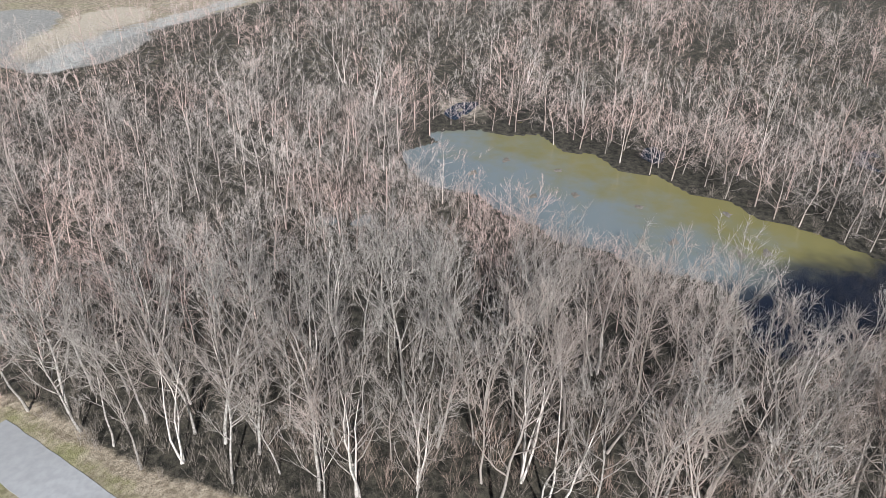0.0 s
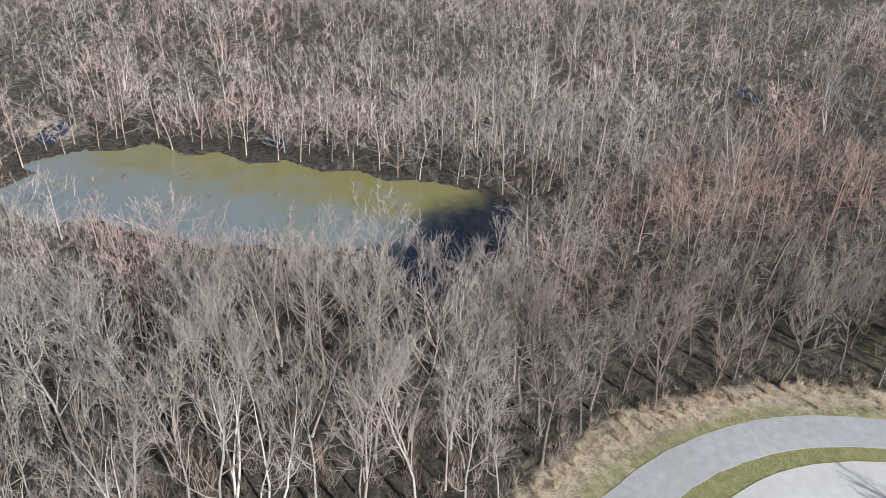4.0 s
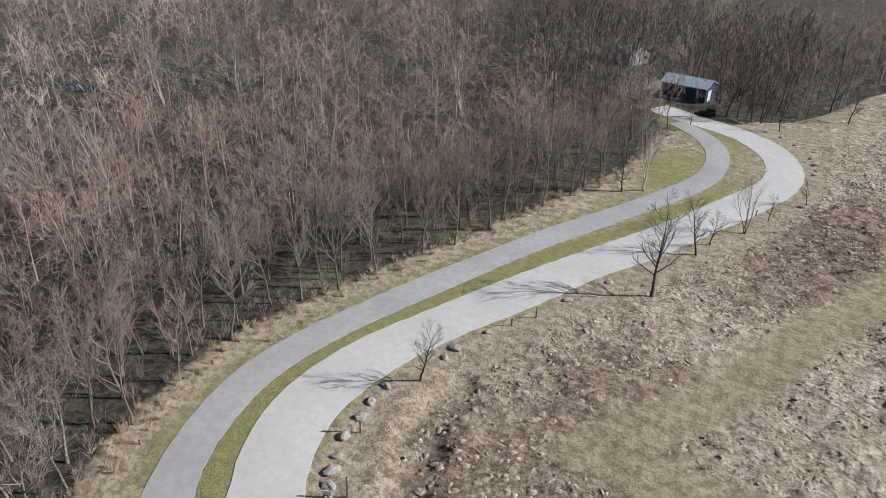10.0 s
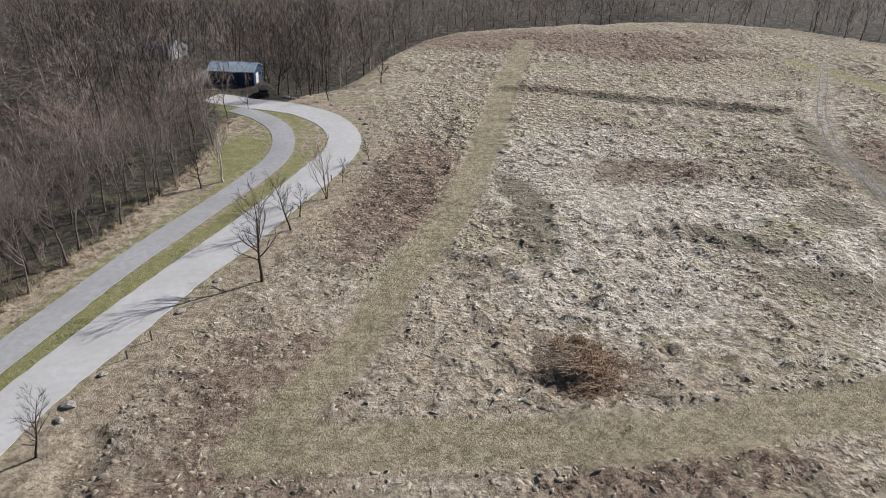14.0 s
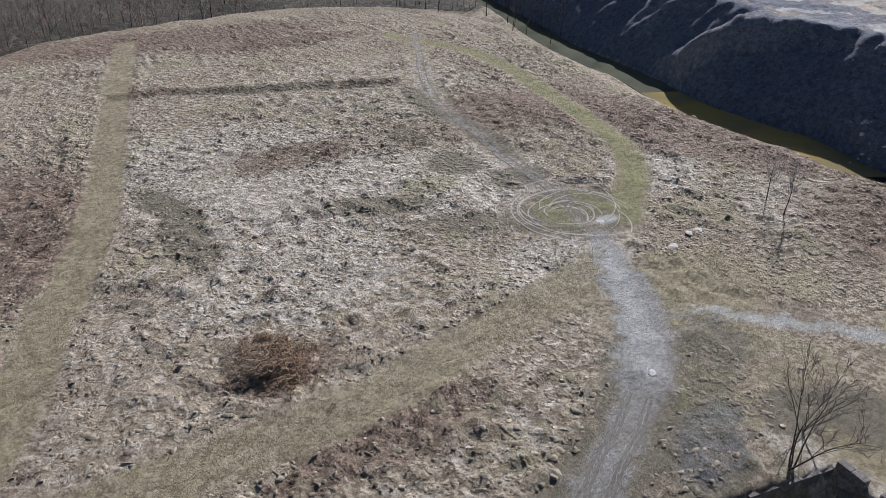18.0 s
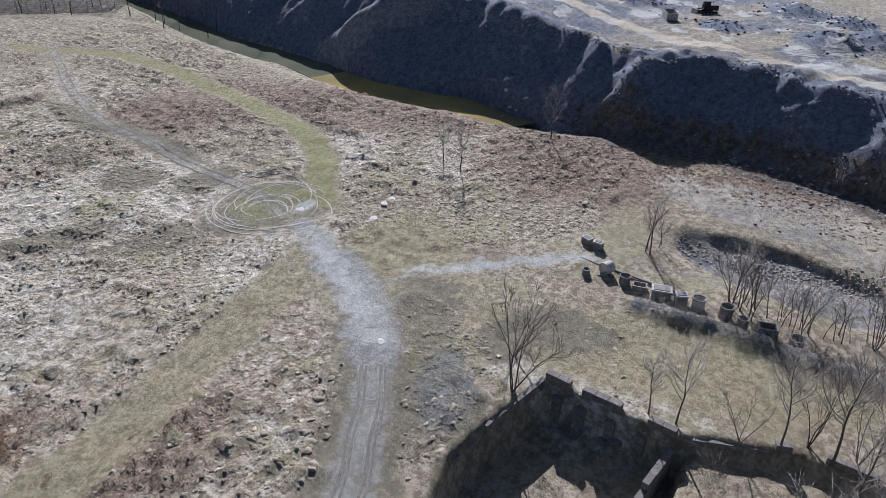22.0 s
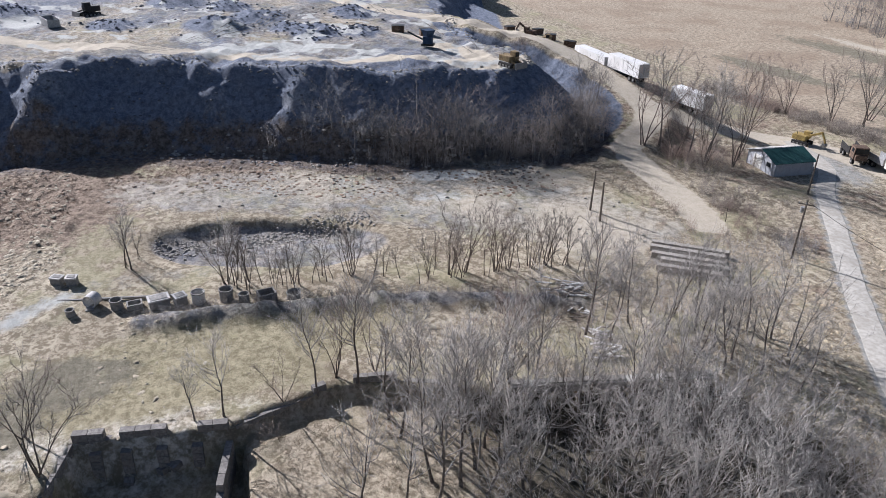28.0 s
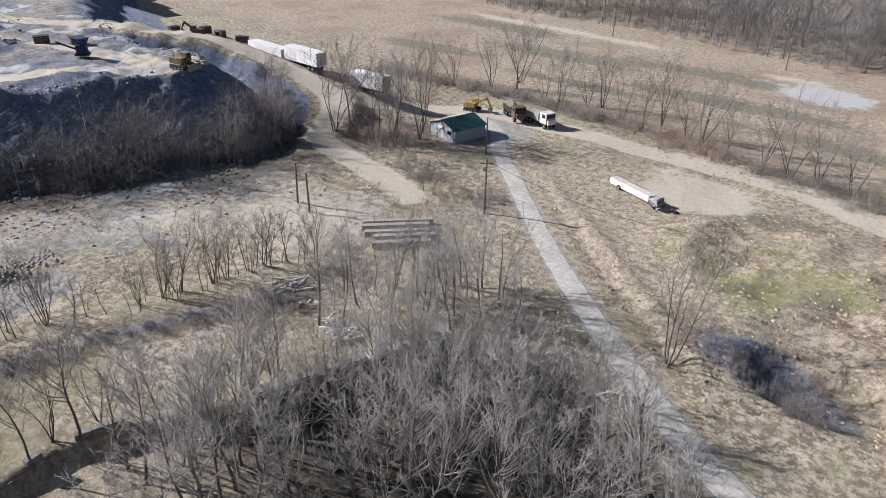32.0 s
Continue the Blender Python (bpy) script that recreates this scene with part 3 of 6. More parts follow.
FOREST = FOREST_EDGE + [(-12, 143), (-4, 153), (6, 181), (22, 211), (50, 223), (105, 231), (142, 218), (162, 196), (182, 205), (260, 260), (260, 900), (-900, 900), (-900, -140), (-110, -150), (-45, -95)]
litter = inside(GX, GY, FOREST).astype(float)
bank_d, _ = off_line(GX, GY, L_FOOT, 300)
bank_in = inside(GX, GY, BANK)
rise = bank_rise(GX, GY)
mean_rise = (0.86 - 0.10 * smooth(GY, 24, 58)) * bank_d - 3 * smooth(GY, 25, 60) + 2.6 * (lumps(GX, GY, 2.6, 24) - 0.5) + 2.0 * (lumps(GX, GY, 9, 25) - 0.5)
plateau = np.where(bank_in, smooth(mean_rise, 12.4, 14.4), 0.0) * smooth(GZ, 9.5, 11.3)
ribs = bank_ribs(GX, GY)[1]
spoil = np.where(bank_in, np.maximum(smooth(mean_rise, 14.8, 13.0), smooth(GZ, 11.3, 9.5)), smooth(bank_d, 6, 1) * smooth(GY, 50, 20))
basin = inside(GX, GY, BASIN).astype(float)
yard_d = off_line(GX, GY, np.array(YARD + YARD[:1], float), 30)[0]
yard = np.where(inside(GX, GY, YARD), 0.5 + 0.5 * smooth(yard_d, 0, 6), 0.5 * smooth(yard_d, 6, 0))
lane_d, road_d = off_line(GX, GY, L_LANE, 30)[0], off_line(GX, GY, L_ROAD, 30)[0]
between = smooth(lane_d, 7, 4) * smooth(road_d, 7, 5)
heaps = np.maximum.reduce([blob(hx, hy, hr, hr * 0.7) for hx, hy, hr in HEAPS])
edge_d = off_line(GX, GY, spline(FOREST_EDGE, 3), 20)[0]
# On the basin floor the litter's dark colour paints shade under the thicket.
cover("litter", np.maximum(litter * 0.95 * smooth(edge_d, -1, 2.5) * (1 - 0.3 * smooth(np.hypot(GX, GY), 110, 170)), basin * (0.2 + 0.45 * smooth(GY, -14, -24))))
cover("straw", np.maximum.reduce([basin * 0.55, blob(2, 52, 28, 22) * 0.68, blob(28, 46, 30, 16) * 0.5, blob(20, -85, 60, 26) * 0.62, smooth(edge_d, 4, 1), near_line(L_ROAD, 8.0, 3) * 0.85]))
cover("pale", np.maximum.reduce([inside(GX, GY, MEADOW) * (0.62 - 0.22 * smooth(GX, 45, 90)), blob(40, 95, 26, 34), blob(30, 66, 18, 14), blob(62, 78, 20, 16), blob(92, 62, 12, 9), blob(58, 50, 14, 8), blob(53, 10, 6, 12), blob(100, 42, 14, 12) * 0.9, blob(36, 30, 14, 7) * 0.7, blob(80, 130, 40, 30) * 0.7]) * 0.6)
cover("russet", np.maximum.reduce([blob(6, 96, 9, 24, -18), blob(-10, 52, 10, 12) * 0.7, blob(-12, 36, 12, 12) * 0.75, blob(21, 51, 6, 4), blob(112, 76, 14, 36, 12), blob(105, 25, 16, 20), blob(60, 195, 50, 14), blob(24, 38, 14, 5) * 0.8, blob(110, -5, 9, 18, 20) * 0.8, blob(48, 100, 14, 6) * 0.8, blob(95, 100, 16, 12), smooth(GY, -60, -70) * smooth(GY, -116, -108) * smooth(lumps(GX, GY, 9, 52), 0.5, 0.8) * 0.6, near_line([(33, 149.5), (43, 146), (53, 142), (66, 137), (86, 129)], 1.6, 1.6) * 1.1, blob(84, 178, 26, 7)]) * 0.82 * (1 - 0.85 * near_line(L_ROAD, 7.5, 2)))
cover("mown", np.maximum.reduce([near_line(MOWN, 2.0, 2.0) * 0.85, near_line(SWATH, 2.8, 2.6) * 0.62, near_line(GREEN_TRACK, 2.4), blob(64, 36, 16, 9, 20) * 0.75, blob(60, 2, 7.5, 22, 8) * 0.85, blob(57, 46, 9, 4, 30) * 0.5]))
cover("green", np.maximum.reduce([between * 0.75, near_line(L_ROAD, 4.4, 1.2) * 0.42, near_line(L_LANE, 3.6, 1.0) * 0.5, blob(-19, 112, 5, 12) * 0.7, np.where(inside(GX, GY, FOREST), smooth(edge_d, 26, 6), 0) * smooth(GY, 30, 55) * (0.12 + 0.36 * lumps(GX, GY, 8, 83)), blob(17, -82, 24, 15) * (0.15 + 0.5 * lumps(GX, GY, 6, 84)), near_line(GREEN_TRACK, 2.0) * 0.6, blob(66, 38, 7, 6) * 0.35, blob(60, 0, 7, 16, 8) * 0.3, blob(50, 24, 8, 4, 30) * 0.4, blob(71, 60, 9, 8) * 0.5, blob(58, 78, 7, 4) * 0.5]))
worn = np.ones(GX.shape)
for line, keep in zip(WORN, (3.0, 3.6, 3.0, 4.5, 4.5, 2.5)):
    worn = worn * smooth(off_line(GX, GY, line, 12)[0], keep - 1.2, keep + 1.2)
cover("hummocky", inside(GX, GY, MEADOW) * worn * smooth(np.hypot(GX - 69.5, GY - 59), 8, 11) * (0.35 + 0.65 * smooth(lumps(GX, GY, 11, 95), 0.25, 0.6)) * (1 - 0.7 * blob(64, 36, 14, 8, 20)) * (0.3 + 0.7 * smooth(GX, -4, 16)))
cover("bare", np.maximum.reduce([blob(*b) for b in BARE] + [near_line(TRACK[:5], 3.4, 3.0) * 0.9]) * 0.82)
cover("gravel", np.maximum.reduce([near_line(TRACK, 1.8, 2.4) * 0.6, near_line(BRANCH, 1.3, 2.2) * 0.42, near_line([(47.5, 29.6), (52, 32.8), (57, 37.5), (61, 43)], 2.2, 3.4) * 0.8, near_line(BROWN_TRACK, 1.4) * 0.45, yard * 0.5, plateau * 0.42, near_line(L_DRIVE, 1.7, 0.8) * 0.8, blob(84, -99, 12, 7) * 0.6,  near_line([(-140, -148), (-118, -142), (-126, -168), (-150, -190)], 9, 4), blob(-30, 160, 14, 9, 40) * 0.7]))
cover("sand", np.maximum.reduce([near_line(L_HAUL, 2.4, 0.9), near_line(L_SPUR, 2.4, 1.0), near_line([(121, -64), (119, -52), (124, -38), (131, -18), (140, -2), (150, 16), (160, 35), (172, 55), (190, 82)], 2.4, 1.4) * 0.95, near_line([(119, -52), (128, -52), (139, -48), (150, -44)], 2.6, 1.6) * 0.8, near_line([(150, -44), (180, -30), (220, -20)], 3) * 0.4, blob(41, -98, 9, 8, 20) * 0.85, near_line([(90, -106), (68, -108.8), (58, -109.2), (48, -110.2), (38, -111.2), (28, -110.4), (18, -107), (4, -104)], 2.8, 1.5) * 0.9, blob(-160, -168, 18, 10, 20), blob(-132, -156, 22, 9, 30) * 0.9, blob(-127, -46, 9, 6, 40) * 0.5, blob(45, -101, 8, 5, -30) * 0.6, blob(74, -48, 12, 9) * 0.6, yard * (0.12 + 0.5 * lumps(GX, GY, 7, 86)), blob(95, -48, 12, 6, 60) * 0.6, near_line([(178, -187), (132, -189), (92, -187), (60, -183), (40, -176)], 1.6, 1.4) * 0.8]))
pit_r = np.hypot(((GX - PIT[0]) * 0.956 - (GY - PIT[1]) * 0.292) / 6.5, ((GX - PIT[0]) * 0.292 + (GY - PIT[1]) * 0.956) / 16)
# Paler ribs and buttress: caught light put into the colour, besides real stone.
cover("stony_lit", np.maximum.reduce([np.where(bank_in, smooth(ribs, 0.52, 0.8) * 0.36 + smooth(lumps(GX, GY, 5, 61), 0.55, 0.9) * 0.25, 0) * spoil * smooth(bank_d, 2, 6) * smooth(GY, -52, -40), near_line(SPILL, 4.0, 4.5) * 0.9, near_line(BUTTRESS, 2.0, 3.0) * 0.5, np.where(bank_in, smooth(np.abs(rise - 12.8), 1.6, 0.4), 0) * 0.5]))
cover("field", smooth(GY, -117, -124) * smooth(GX, -70, -30) * (0.75 + 0.25 * lumps(GX, GY, 12, 81)))
cover("scrub", np.where(bank_in, smooth(bank_d, 9, 3), smooth(bank_d, 9, 3)) * smooth(GY, 45, 25) * smooth(GY, -75, -66) * 0.66)
# In pit and drive hollow it also paints shade, besides dark stones and brush.
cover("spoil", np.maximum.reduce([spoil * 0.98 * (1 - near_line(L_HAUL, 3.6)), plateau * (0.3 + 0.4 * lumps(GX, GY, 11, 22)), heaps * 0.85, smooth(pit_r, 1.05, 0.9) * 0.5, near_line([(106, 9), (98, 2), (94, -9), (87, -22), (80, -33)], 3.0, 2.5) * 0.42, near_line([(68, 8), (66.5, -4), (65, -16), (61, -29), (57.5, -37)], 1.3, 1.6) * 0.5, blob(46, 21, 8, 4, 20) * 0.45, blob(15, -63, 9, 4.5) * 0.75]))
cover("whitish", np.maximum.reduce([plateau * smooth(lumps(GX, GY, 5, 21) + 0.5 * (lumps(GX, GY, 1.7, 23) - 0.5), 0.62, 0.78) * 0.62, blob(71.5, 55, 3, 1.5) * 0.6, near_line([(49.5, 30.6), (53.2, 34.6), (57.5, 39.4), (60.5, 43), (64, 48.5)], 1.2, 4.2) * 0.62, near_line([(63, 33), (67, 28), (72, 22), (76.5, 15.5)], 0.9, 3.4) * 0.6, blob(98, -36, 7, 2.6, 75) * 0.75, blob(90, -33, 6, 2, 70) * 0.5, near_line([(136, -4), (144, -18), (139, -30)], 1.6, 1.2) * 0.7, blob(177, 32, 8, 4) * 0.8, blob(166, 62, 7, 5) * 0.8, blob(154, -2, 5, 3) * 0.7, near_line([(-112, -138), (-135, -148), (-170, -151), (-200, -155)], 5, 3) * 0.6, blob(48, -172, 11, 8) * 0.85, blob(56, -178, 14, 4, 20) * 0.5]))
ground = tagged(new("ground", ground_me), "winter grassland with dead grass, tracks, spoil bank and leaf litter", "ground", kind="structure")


def ribbon(name, line, half, lift, material, thick=0.25):
    """A paved strip along a line, with a thickness."""
    t = np.gradient(line, axis=0)
    t /= np.linalg.norm(t, axis=1)[:, None]
    n = np.stack([t[:, 1], -t[:, 0]], -1)
    cols, verts, faces = (-1.0, -0.35, 0.35, 1.0), [], []
    for p, q in zip(line, n):
        k = half * (1 + 0.035 * math.sin(p[0] * 0.7) + 0.025 * math.sin(p[1] * 1.9))
        row = [(p[0] + q[0] * k * c, p[1] + q[1] * k * c, lift + (0.03 if abs(c) < 1 else 0)) for c in cols]
        verts += [(row[0][0], row[0][1], lift - thick)] + row + [(row[-1][0], row[-1][1], lift - thick)]
    w = len(cols) + 2
    for i in range(len(line) - 1):
        for j in range(w - 1):
            faces.append((i * w + j, i * w + j + 1, (i + 1) * w + j + 1, (i + 1) * w + j))
    return new(name, mesh_of(name, verts, faces, material))


tagged(ribbon("road", L_ROAD, 3.0, 0.05, M_ROAD), "pale worn concrete road curving past the meadow", "road", kind="structure")
tagged(ribbon("drive", L_DRIVE, 1.35, 0.05, M_DRIVE), "pale gravel drive leading to the metal shed", "drive", kind="structure")
tagged(ribbon("path", L_LANE, 1.95, 0.045, M_PATH), "grey asphalt lane with grass verges beside the woods", "path", kind="structure")
POOLS = [(-132, 26, 5, 3), (-118, -8, 4, 2.5), (-126, -46, 6, 3), (-108, 62, 4, 2), (-138, 92, 5, 2.5)]
for px, py, pr, pq in POOLS:
    ring = [(px + pr * math.cos(a) * (1 + 0.2 * math.sin(3 * a)), py + pq * math.sin(a) * (1 + 0.25 * math.cos(2 * a)), 0.12) for a in [k * 0.3927 for k in range(16)]]
    tagged(new("pool", mesh_of("pool", ring, [tuple(range(16))], M_POOL)), "dark flood pool between bare trees", "pool", kind="structure")
for k, (px, py) in enumerate(((-96, -16.4), (-105, -30), (-97.4, -33), (-93, -22), (-104.5, -21), (-96, -7), (-99, 4.8), (-87, 7), (-89, 10), (-87, -1.3))):
    ring = [(px + (0.6 + 0.25 * math.sin(k + 2 * a)) * math.cos(a) * 1.6, py + (0.6 + 0.25 * math.cos(k + 3 * a)) * math.sin(a), -0.19 - 0.04 * (j % 2)) for j, a in enumerate([j * 0.5236 for j in range(12)])] + [(px, py, -0.1)]
    tagged(new("mud_clump", mesh_of("mud_clump", ring, [(j, (j + 1) % 12, 12) for j in range(12)], M_MUD)), "dark clump of mud showing through the pond", "mud", "mud clumps")
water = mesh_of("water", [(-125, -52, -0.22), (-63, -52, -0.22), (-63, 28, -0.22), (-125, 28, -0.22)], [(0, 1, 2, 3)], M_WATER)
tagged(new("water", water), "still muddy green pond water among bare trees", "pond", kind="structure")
creek_mid = np.array([p for p in L_CREEK if 40 < p[1] < 97])
creek_far = np.array([p for p in L_CREEK if p[1] > 92])
tagged(ribbon("water", creek_mid, 5.2, -2.2, M_CREEK, 0.1), "golden shallow creek at the foot of the bank", "creek", kind="structure")
tagged(ribbon("water", creek_far, 5.4, -2.22, M_REEDY, 0.1), "dark green reach of the creek at the foot of the bank", "creek", kind="structure")


# ---- trees ----
class Wood:
    """Collects tubes and spikes of a bare tree as triangles."""

    def __init__(self):
        self.v, self.f = [], []

    def tube(self, pts, rads, sides):
        base, n = len(self.v), len(pts)
        for k in range(n):
            d = (pts[min(k + 1, n - 1)] - pts[max(k - 1, 0)]).normalized()
            a = d.orthogonal().normalized()
            b = d.cross(a)
            for s in range(sides):
                w = 6.2832 * s / sides
                self.v.append(pts[k] + (a * math.cos(w) + b * math.sin(w)) * rads[k])
        for k in range(n - 1):
            for s in range(sides):
                p, q = base + k * sides + s, base + k * sides + (s + 1) % sides
                self.f += [(p, q, q + sides), (p, q + sides, p + sides)]

    def spike(self, a, b, r):
        d = (b - a).normalized()
        u = d.orthogonal().normalized()
        w = d.cross(u)
        k = len(self.v)
        self.v += [a + u * r, a - u * r * 0.5 + w * r * 0.87, a - u * r * 0.5 - w * r * 0.87, b]
        self.f += [(k, k + 1, k + 3), (k + 1, k + 2, k + 3), (k + 2, k, k + 3)]

    def blade(self, a, b, r):
        u = (b - a).cross(Vector((0.31, 0.17, 0.93))).normalized() * r
        k = len(self.v)
        self.v += [a + u, a - u, b]
        self.f.append((k, k + 1, k + 2))

    def arrays(self):
        return np.array([tuple(p) for p in self.v]), np.array(self.f)


def lean(rng, d, spread_by, up=0.0):
    v = Vector(d) + Vector((rng.uniform(-1, 1), rng.uniform(-1, 1), rng.uniform(-1, 1))) * spread_by + Vector((0, 0, up))
    return v.normalized()


def bent(rng, start, d, length, bits, wander, up=0.0):
    pts, dd = [start], Vector(d)
    for _ in range(bits):
        dd = lean(rng, dd, wander, up)
        pts.append(pts[-1] + dd * (length / bits))
    return pts


def along_line(pts, u):
    k = min(int(u * (len(pts) - 1)), len(pts) - 2)
    f = u * (len(pts) - 1) - k
    return pts[k].lerp(pts[k + 1], f), (pts[k + 1] - pts[k]).normalized()


def grow(seed, tall, stems=1, limbs=14, subs=6, twigs=6, thick=0.014, start=0.3, open_angle=0.75, twig_len=0.9, twig_r=0.011, sides=5, up=0.10):
    """A bare tree of the given height: its trunk, and its crown of limbs, branches and twigs."""
    rng = random.Random(seed)
    trunk, crown = Wood(), Wood()
    leaders = []
    for s in range(stems):
        d = Vector((0, 0, 1)) if stems == 1 else lean(rng, (0, 0, 1), 0.32)
        base = Vector((rng.uniform(-0.2, 0.2), rng.uniform(-0.2, 0.2), -0.4)) if stems > 1 else Vector((0, 0, -0.4))
        h = tall * rng.uniform(0.8, 1.0) if stems > 1 else tall
        pts = bent(rng, base, d, h * 0.92, 7, 0.17, 0.07)
        r = tall * thick * (1.0 if stems == 1 else 0.72)
        trunk.tube(pts, [r * (1.25 if k == 0 else 1 - 0.93 * k / 7) for k in range(8)], sides)
        leaders.append((pts, r))
    for n in range(limbs):
        pts, r = leaders[n % stems]
        u = start + (0.97 - start) * ((n + rng.random()) / limbs)
        p, d = along_line(pts, u)
        side = Vector((rng.uniform(-1, 1), rng.uniform(-1, 1), 0)).normalized()
        ld = (d * (1 - open_angle * (1.1 - u * 0.5)) + side * open_angle).normalized()
        ll = tall * (0.36 - 0.22 * abs(u - 0.5)) * rng.uniform(0.7, 1.2)
        lr = r * (1 - 0.9 * u) * 0.55 + 0.008
        lp = bent(rng, p, ld, ll, 4, 0.18, up)
        crown.tube(lp, [lr * (1 - 0.85 * k / 4) for k in range(5)], 4 if sides > 3 else 3)
        for m in range(subs):
            v = 0.25 + 0.75 * (m + rng.random()) / subs
            q, e = along_line(lp, min(v, 0.99))
            sd = lean(rng, e, 0.75, 0.12)
            sl = ll * rng.uniform(0.25, 0.5) * (1.25 - 0.6 * v)
            sp = bent(rng, q, sd, sl, 2, 0.22, 0.06)
            sr = max(lr * (1 - 0.8 * v) * 0.6, twig_r)
            crown.tube(sp, [sr, sr * 0.7, sr * 0.25], 3)
            for k in range(twigs):
                w, g = along_line(sp, min(0.2 + 0.8 * (k + rng.random()) / twigs, 0.99))
                crown.spike(w, w + lean(rng, g, 0.8, 0.15) * twig_len * rng.uniform(0.5, 1.2), twig_r)
    return trunk, crown


def grow_lite(seed, tall, limbs, subs, twigs, r, start=0.25, open_angle=0.5, twig_len=1.3, wide=0.36):
    """A simpler bare tree with a rounded crown of fine twigs, for woods that stay far off."""
    rng = random.Random(seed)
    w = Wood()
    pts = bent(rng, Vector((0, 0, -0.4)), (0, 0, 1), tall * 0.8, 3, 0.10)
    tr = tall * 0.010
    w.tube(pts, [tr * 1.2, tr * 0.75, tr * 0.45, r], 3)
    for n in range(limbs):
        u = start + (0.97 - start) * ((n + rng.random()) / limbs)
        p, d = along_line(pts, u)
        a = n * 2.4 + rng.uniform(-0.5, 0.5)
        side = Vector((math.cos(a), math.sin(a), 0))
        ld = (d * (1 - open_angle * (1.1 - u * 0.5)) + side * open_angle).normalized()
        ll = tall * (wide - 0.3 * abs(u - 0.55)) * rng.uniform(0.75, 1.2)
        end = bent(rng, p, ld, ll, 2, 0.2, 0.16)[2]
        w.spike(p, end, max(tr * (1 - u) * 0.5, r))
        for m in range(subs):
            q = p.lerp(end, 0.3 + 0.7 * (m + rng.random()) / subs)
            tip = q + lean(rng, ld, 0.85, 0.25) * ll * rng.uniform(0.35, 0.6)
            w.blade(q, tip, r)
            for k in range(twigs):
                g = q.lerp(tip, rng.uniform(0.15, 1.0))
                w.blade(g, g + lean(rng, tip - q, 1.6, 0.5) * twig_len * rng.uniform(0.5, 1.2), r * 0.75)
    return w.arrays()


def bush(seed, tall, stems, r, wide=0.45, sprigs=2):
    """A fan of thin stems from one root."""
    rng = random.Random(seed)
    w = Wood()
    for _ in range(stems):
        a = Vector((rng.uniform(-0.5, 0.5), rng.uniform(-0.5, 0.5), -0.1)) * tall * 0.3
        b = a + lean(rng, (0, 0, 1), wide) * tall * rng.uniform(0.55, 1.0)
        w.spike(a, b, r)
        for _ in range(sprigs):
            c = a.lerp(b, rng.uniform(0.3, 0.9))
            w.spike(c, c + lean(rng, b - a, 0.8, 0.1) * tall * rng.uniform(0.15, 0.35), r * 0.7)
    return w.arrays()


def as_mesh(name, wood, material):
    return tri_mesh(name, [tuple(v) for v in wood.v], wood.f, material)


def ground_z(x, y):
    return float(ground_at(x, y))


def plant(meshes, x, y, scale=1.0, turn=None, tilt=(0, 0), name="tree", label="", category="tree", group="", rng=random, z=None):
    z = ground_z(x, y) if z is None else z
    ob = new(name)
    ob.empty_display_size = 0.2
    ob.matrix_basis = pose(x, y, z, tilt[0], tilt[1], rng.uniform(0, 360) if turn is None else turn) @ Matrix.Scale(scale, 4)
    part("trunk", meshes[0], None, ob)
    part("crown", meshes[1], None, ob)
    return tagged(ob, label, category, group)


def kind_of_tree(name, seeds, bark, twig, **how):
    return [tuple(as_mesh(name, w, m) for w, m in zip(grow(s, **how), (bark, twig))) for s in seeds]


FOREST_TREES = kind_of_tree("woodland", range(1, 8), M_BARK, M_TWIG, tall=12, limbs=15, subs=6, twigs=6, start=0.34, open_angle=0.66, thick=0.0095, twig_r=0.012, up=0.24)
SLIM_TREES = kind_of_tree("slim", range(11, 15), M_BARK, M_TWIG, tall=10.5, limbs=12, subs=5, twigs=6, start=0.35, open_angle=0.42, thick=0.0075, twig_r=0.014, up=0.12)
FORKED_TREES = kind_of_tree("forked", range(21, 25), M_PALEBARK, M_TWIG, tall=13, stems=3, limbs=18, subs=6, twigs=5, start=0.3, open_angle=0.55, thick=0.011, twig_r=0.013, up=0.2)
DARK_TREES = kind_of_tree("dark", range(31, 35), M_DARKBARK, M_DARKBARK, tall=10, limbs=18, subs=6, twigs=5, start=0.25, open_angle=0.6, thick=0.019, twig_len=0.8, twig_r=0.014)
STEM_TREES = kind_of_tree("stems", range(41, 45), M_STEMBARK, M_DIMBROWNTWIG, tall=9, stems=4, limbs=22, subs=5, twigs=4, start=0.3, open_angle=0.45, thick=0.0105, up=0.15, twig_r=0.013)
SAPLINGS = kind_of_tree("sapling", range(51, 55), M_STEMBARK, M_DIMBROWNTWIG, tall=6, limbs=8, subs=3, twigs=3, start=0.35, open_angle=0.38, thick=0.012, twig_len=0.6, twig_r=0.014)
GREY_TREES = kind_of_tree("grey", range(61, 65), M_GREYBARK, M_GREYTWIG, tall=9.5, limbs=17, subs=5, twigs=3, start=0.34, open_angle=0.6, thick=0.0125, up=0.2, twig_len=1.1, twig_r=0.015)
SHADE_TREES = kind_of_tree("shade", range(71, 76), M_GREYBARK, M_DIMBROWNTWIG, tall=10.5, limbs=15, subs=6, twigs=6, start=0.36, open_angle=0.6, thick=0.012, twig_r=0.013, up=0.24)

rng = random.Random(5)


